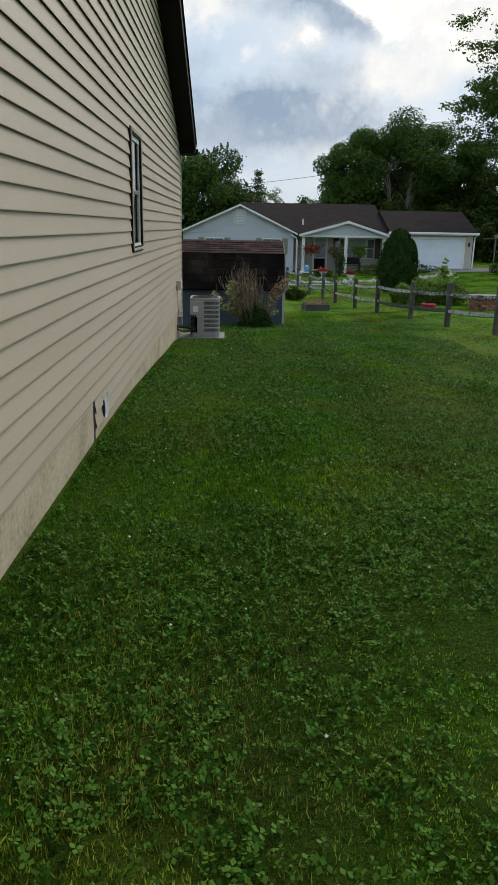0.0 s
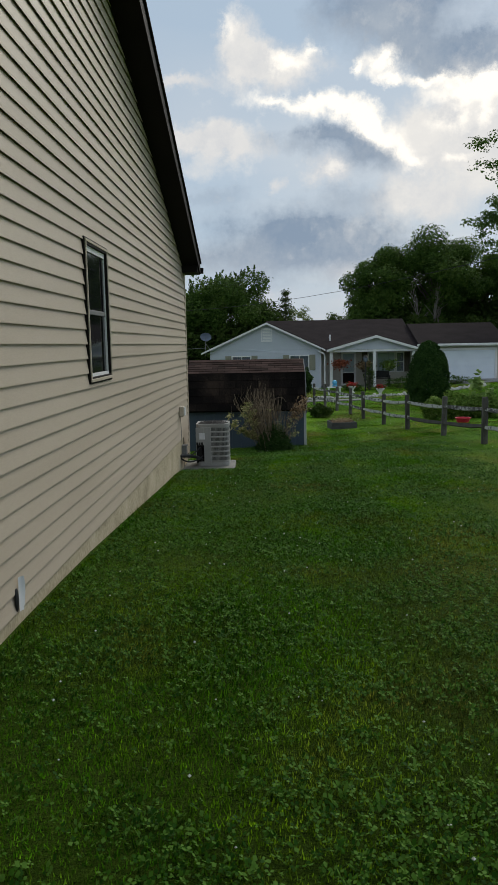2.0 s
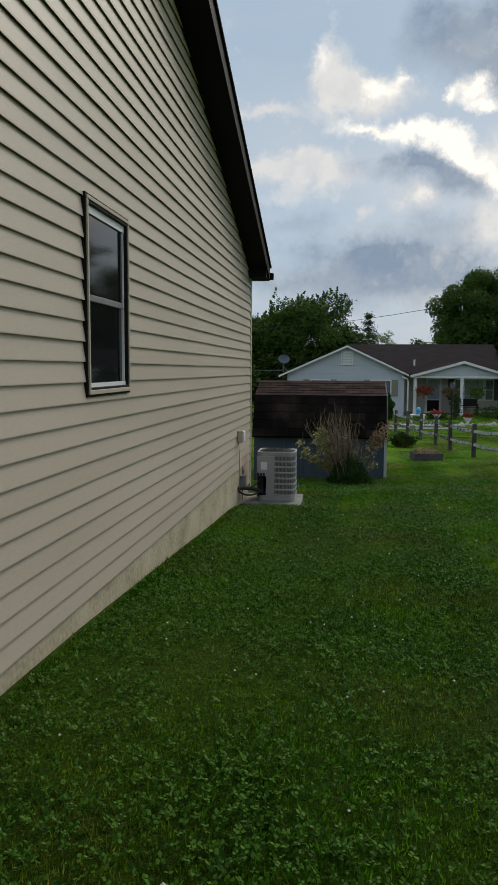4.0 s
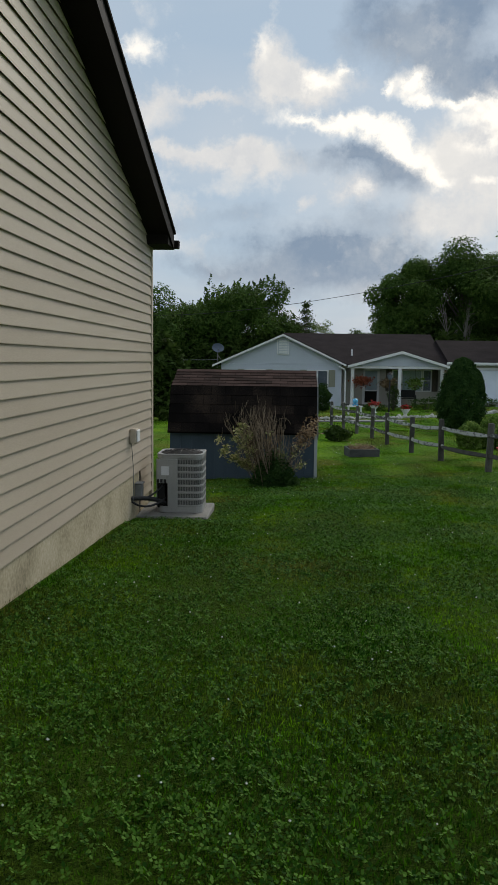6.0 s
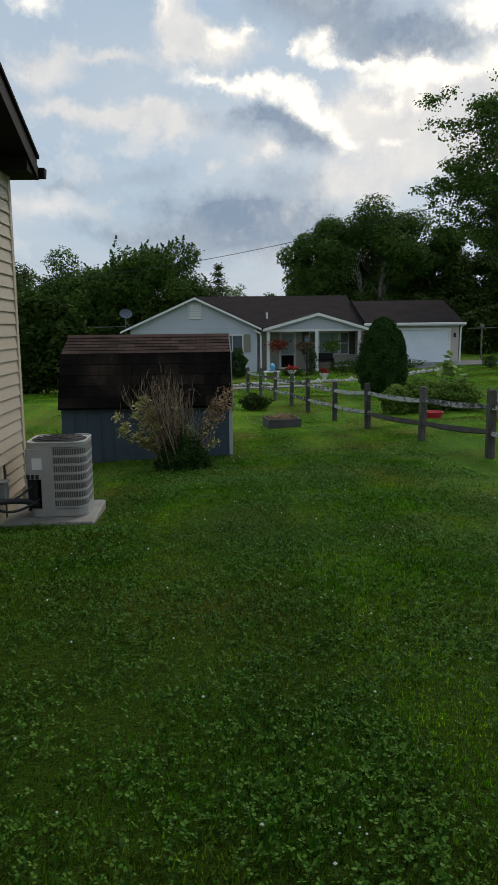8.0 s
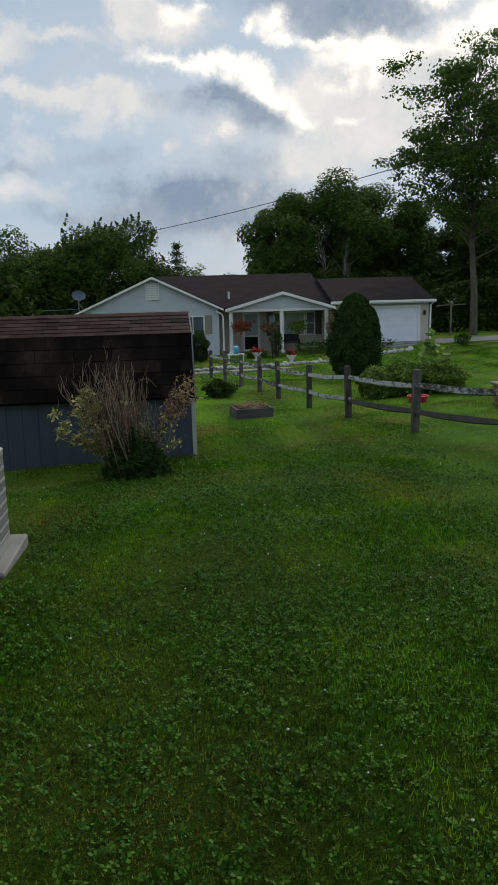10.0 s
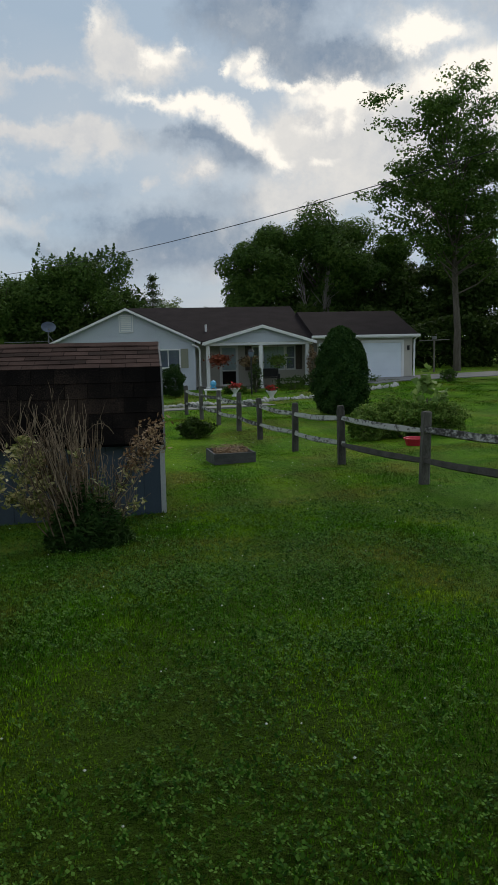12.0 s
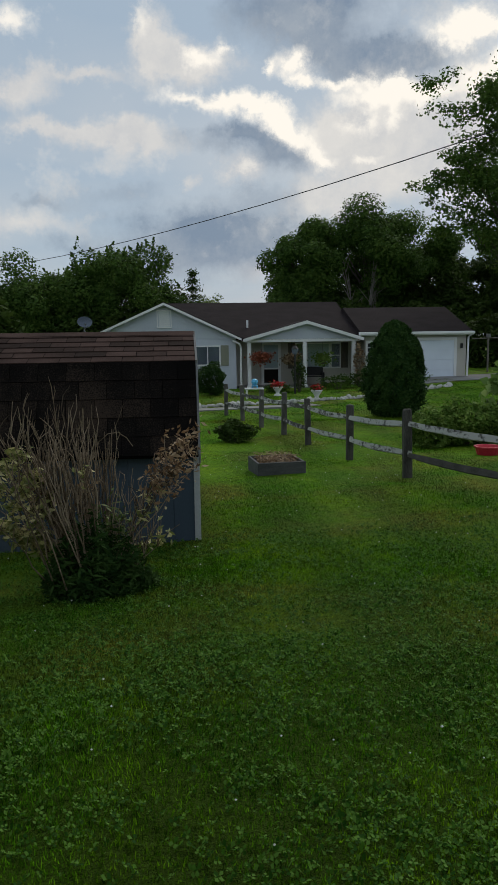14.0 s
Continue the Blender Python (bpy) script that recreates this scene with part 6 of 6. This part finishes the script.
def build_trees():
    D, E = "dense dark green broadleaf tree behind the house", "broadleaf tree"
    # behind the neighbouring house, towards the shed side
    build_tree("broadleaf_tree", -2.3, 60, 8.9, 4.7, 0.30, 0.6, 0.18, LEAF_A, "spreading green broadleaf tree with upright twigs", E, 61, 52000, 120, spike=0.8)
    build_tree("broadleaf_tree", -6.6, 58, 7.6, 3.8, 0.26, 0.3, 0.18, LEAF_A, D, E, 62, 36000, 100)
    build_tree("broadleaf_tree", -11.5, 60, 7.4, 2.8, 0.26, 0.3, 0.18, LEAF_B, D, E, 63, 22000, 70)
    build_tree("broadleaf_tree", -16.5, 60, 8.5, 4.0, 0.3, 0.3, 0.18, LEAF_B, D, E, 64, 16000, 60)
    build_conifer(3.0, 62, 6.6, 2.1, 65)
    build_tree("broadleaf_tree", 5.0, 84, 7.4, 1.7, 0.18, 0.8, 0.18, LEAF_C, "pale yellow-green tree in the distance", E, 66, 3200, 30)
    for i in range(9):
        x = -26 + 9.5 * i
        build_tree("far_tree", x + (i % 3), 118 + 5 * (i % 2), 8.0 + 1.6 * math.sin(i * 2.4) + (2.0 if x > 20 else 0), 5.0, 0.3, 0.2, 0.34, LEAF_B, "hazy dark tree on the far horizon", "tree", 70 + i, 6500, 60, group="trees on the horizon")
    # tall wood to the right
    build_tree("broadleaf_tree", 9.9, 60, 11.0, 2.9, 0.32, 1.0, 0.18, LEAF_A, D, E, 81, 46000, 110)
    build_tree("broadleaf_tree", 14.6, 61, 11.7, 4.0, 0.34, 1.0, 0.19, LEAF_A, D, E, 82, 60000, 130)
    build_tree("broadleaf_tree", 18.6, 62, 9.4, 3.4, 0.34, 1.0, 0.19, LEAF_A, D, E, 83, 50000, 110)
    build_tree("broadleaf_tree", 24.0, 62, 9.4, 4.0, 0.36, 2.0, 0.26, LEAF_B, D, E, 84, 34000, 100)
    build_tree("broadleaf_tree", 30.5, 60, 11.0, 5.0, 0.36, 2.0, 0.18, LEAF_B, D, E, 85, 22000, 80)
    build_tree("broadleaf_tree", 38.0, 58, 13.0, 5.0, 0.36, 2.0, 0.18, LEAF_B, D, E, 86, 14000, 60)
    build_tree("tall_tree", 19.3, 49.5, 16.6, 5.4, 0.20, 4.4, 0.19, LEAF_A, "tall open-crowned tree with a forked pale trunk", E, 87, 40000, 120, lean=(-0.5, 0), bark=BARK, airy=True)
    # undergrowth
    for i, (x, y, rx, h) in enumerate(((9.5, 57, 2.6, 3.4), (13, 57, 2.8, 3.8), (17, 56, 2.8, 3.6), (21.0, 54, 2.8, 3.2), (25.5, 53, 3.2, 3.6), (30.5, 51, 3.4, 3.4), (-4, 56, 2.6, 3.0), (-9.5, 55, 2.8, 3.6), (-14.5, 54, 3.0, 3.6), (1.5, 58, 2.4, 3.6), (-1.2, 57.5, 2.6, 4.4), (1.2, 59.0, 2.4, 5.0), (-4.6, 58.6, 2.6, 5.0), (35.5, 49, 3.4, 3.4), (6, 59, 2.4, 2.2), (-3.9, 34, 1.4, 3.4), (-6.8, 33.5, 1.8, 3.6), (-10.2, 33, 2.0, 3.8), (19.5, 60, 3.4, 6.0), (24.5, 59, 3.4, 6.0), (11.6, 58.6, 2.6, 5.2))):
        blob_plant("undergrowth_bush", x, y, rx, 1.2, h, 6000, 0.34, LEAF_B, "dark undergrowth below the trees", "bush", 90 + i, "undergrowth")
    # pale dead branches
    t = thing("dead_tree", (13.6, 58.2, gz(13.6, 58.2)), "leafless pale tree with upright forked branches", "dead tree")
    rng = np.random.default_rng(77)
    bm = bmesh.new()
    for i in range(9):
        a = rng.uniform(-0.9, 0.6)
        e = Vector((a * 1.9, rng.normal() * 0.3, rng.uniform(5.2, 7.2)))
        p = [Vector((a * 0.2, 0, -0.2)), Vector((a * 0.5, 0, 2.2)), e * 0.72, e]
        tube(bm, p, [0.08, 0.06, 0.035, 0.015], 5)
        for k in range(4):
            s = p[1].lerp(p[3], rng.uniform(0.3, 0.9))
            tube(bm, [s, s + Vector((rng.normal() * 0.4, 0, rng.uniform(0.4, 1.1)))], [0.03, 0.012], 4)
    part("trunk", bm, PALE_BARK, t)


build_trees()


# ---- grass blades, clover and clover flowers ----
def build_lawn_growth():
    rng = np.random.default_rng(2)

    def free_of_things(x, y):
        ok = x > 0.03
        ok |= y > CY + 0.05
        ok &= ~((x > 0.0) & (x < 0.83) & (y > 12.72) & (y < 13.62))
        ok &= ~((x > -0.5) & (x < 2.16) & (y > 18.4) & (y < 20.8))
        ok &= ~((np.abs(x - 3.4) < 0.42) & (np.abs(y - 22.25) < 0.44))
        return ok

    def blades(n, x0, x1, y0, y1, h, w, keep=None):
        x, y = rng.uniform(x0, x1, n), rng.uniform(y0, y1, n)
        ok = free_of_things(x, y)
        if keep is not None:
            ok &= keep(x, y)
        x, y = x[ok], y[ok]
        n = len(x)
        z = ground_z(x, y) + ripple(x, y) - 0.006
        a = rng.uniform(0, 2 * np.pi, n)
        hh = h * rng.uniform(0.45, 1.25, n) * (0.85 + 0.35 * np.sin(x * 1.7 + 0.6 * y) * np.sin(y * 1.3 - x))
        ww = w * rng.uniform(0.6, 1.3, n)
        lean, b = rng.uniform(0.05, 0.65, n) * hh, rng.uniform(0, 2 * np.pi, n)
        c = np.stack([x, y, z], 1)
        side = np.stack([np.cos(a) * ww, np.sin(a) * ww, 0 * a], 1) * 0.5
        tip = c + np.stack([np.cos(b) * lean, np.sin(b) * lean, hh], 1)
        return np.stack([c - side, c + side, tip], 1).reshape(-1, 3)

    def path_x(y):
        return 0.95 + 0.10 * y

    def mown(x, y):
        """The strip beside the house, thinning out ragged at its sides and its end."""
        edge = 1.75 + 0.25 * np.sin(2.1 * y) + rng.normal(size=len(x)) * 0.22
        return (np.abs(x - path_x(y)) < edge) & (rng.uniform(size=len(x)) < np.clip((20.0 - y) / 3, 0, 1))

    sets = [blades(1000000, 0.0, 5.0, 1.0, 20.0, 0.028, 0.0060, mown),
            blades(230000, -0.1, 7.0, 1.0, 22.0, 0.025, 0.0080, lambda x, y: (np.abs(x - path_x(y)) >= 1.5) | (y > 17)),
            blades(230000, -2.0, 11.0, 17.0, 31.0, 0.025, 0.012, lambda x, y: rng.uniform(size=len(x)) < np.clip((y - 17) / 4, 0, 1)),
            blades(9000, 0.012, 0.10, 1.0, 12.7, 0.040, 0.006),
            blades(80000, -4.0, 18.0, 30.0, 43.0, 0.038, 0.028)]
    me = mesh_np("grass", np.concatenate(sets), 3, BLADE)
    tagged(new("grass", me), "short mown green grass with dry patches", "grass", kind="stuff")

    # clover: three round leaflets each
    n = 260000
    x, y = rng.uniform(0.05, 5.0, n), rng.uniform(1.0, 18.5, n)
    k = np.array([0.7 * noise.noise((a * 0.9, b * 0.9, 3.0)) + 0.8 * noise.noise((a * 3.3, b * 3.3, 8.0)) for a, b in zip(x, y)])
    off = np.abs(x - path_x(y))
    ok = free_of_things(x, y) & (k + rng.normal(size=n) * 0.42 > 0.03 + 0.14 * np.clip(off - 1, 0, 2) + 0.02 * np.clip(y - 10, 0, 12)) & (off < 2.4)
    x, y = x[ok], y[ok]
    x, y = x[:105000], y[:105000]
    n = len(x)
    z = ground_z(x, y) + ripple(x, y) + rng.uniform(0.008, 0.036, n)
    c = np.stack([x, y, z], 1)
    a0 = rng.uniform(0, 2 * np.pi, n)
    s = rng.uniform(0.0042, 0.0098, n) * (1 + 0.15 * np.clip((5.0 - y) / 2.5, 0, 1))
    out = []
    tx, ty = rng.normal(size=n) * 0.5, rng.normal(size=n) * 0.5
    for j in range(3):
        a = a0 + j * 2 * np.pi / 3
        pts = []
        for r, da in ((0.1, 0.0), (1.25, 0.62), (1.75, 0.0), (1.25, -0.62)):
            dx, dy = np.cos(a + da) * r * s, np.sin(a + da) * r * s
            pts.append(c + np.stack([dx, dy, dx * tx + dy * ty + 0.12 * r * s], 1))
        out.append(np.stack(pts, 1).reshape(-1, 4, 3))
    me = mesh_np("clover", np.concatenate(out).reshape(-1, 3), 4, CLOVER)
    tagged(new("clover", me), "patches of low round-leaved green clover in the lawn", "clover", kind="stuff")

    n = 520
    x, y = rng.uniform(0.3, 5.5, n), rng.uniform(1.5, 26, n)
    ok = free_of_things(x, y)
    x, y = x[ok], y[ok]
    c = np.stack([x, y, ground_z(x, y) + rng.uniform(0.035, 0.055, len(x))], 1)
    r = rng.uniform(0.004, 0.0075, len(x))[:, None]
    ax = np.array([[1, 0, 0], [0, 1, 0], [-1, 0, 0], [0, -1, 0]], float)
    tri = []
    for j in range(4):
        p, q = ax[j], ax[(j + 1) % 4]
        for s in (1, -1):
            tri.append(np.stack([c + p * r, c + q * r, c + np.array([0, 0, s * 0.9]) * r], 1))
    me = mesh_np("clover_flowers", np.concatenate(tri).reshape(-1, 3), 3, FLOWER)
    tagged(new("clover_flowers", me), "small white clover flower heads dotted over the lawn", "flowers", kind="stuff")


build_lawn_growth()
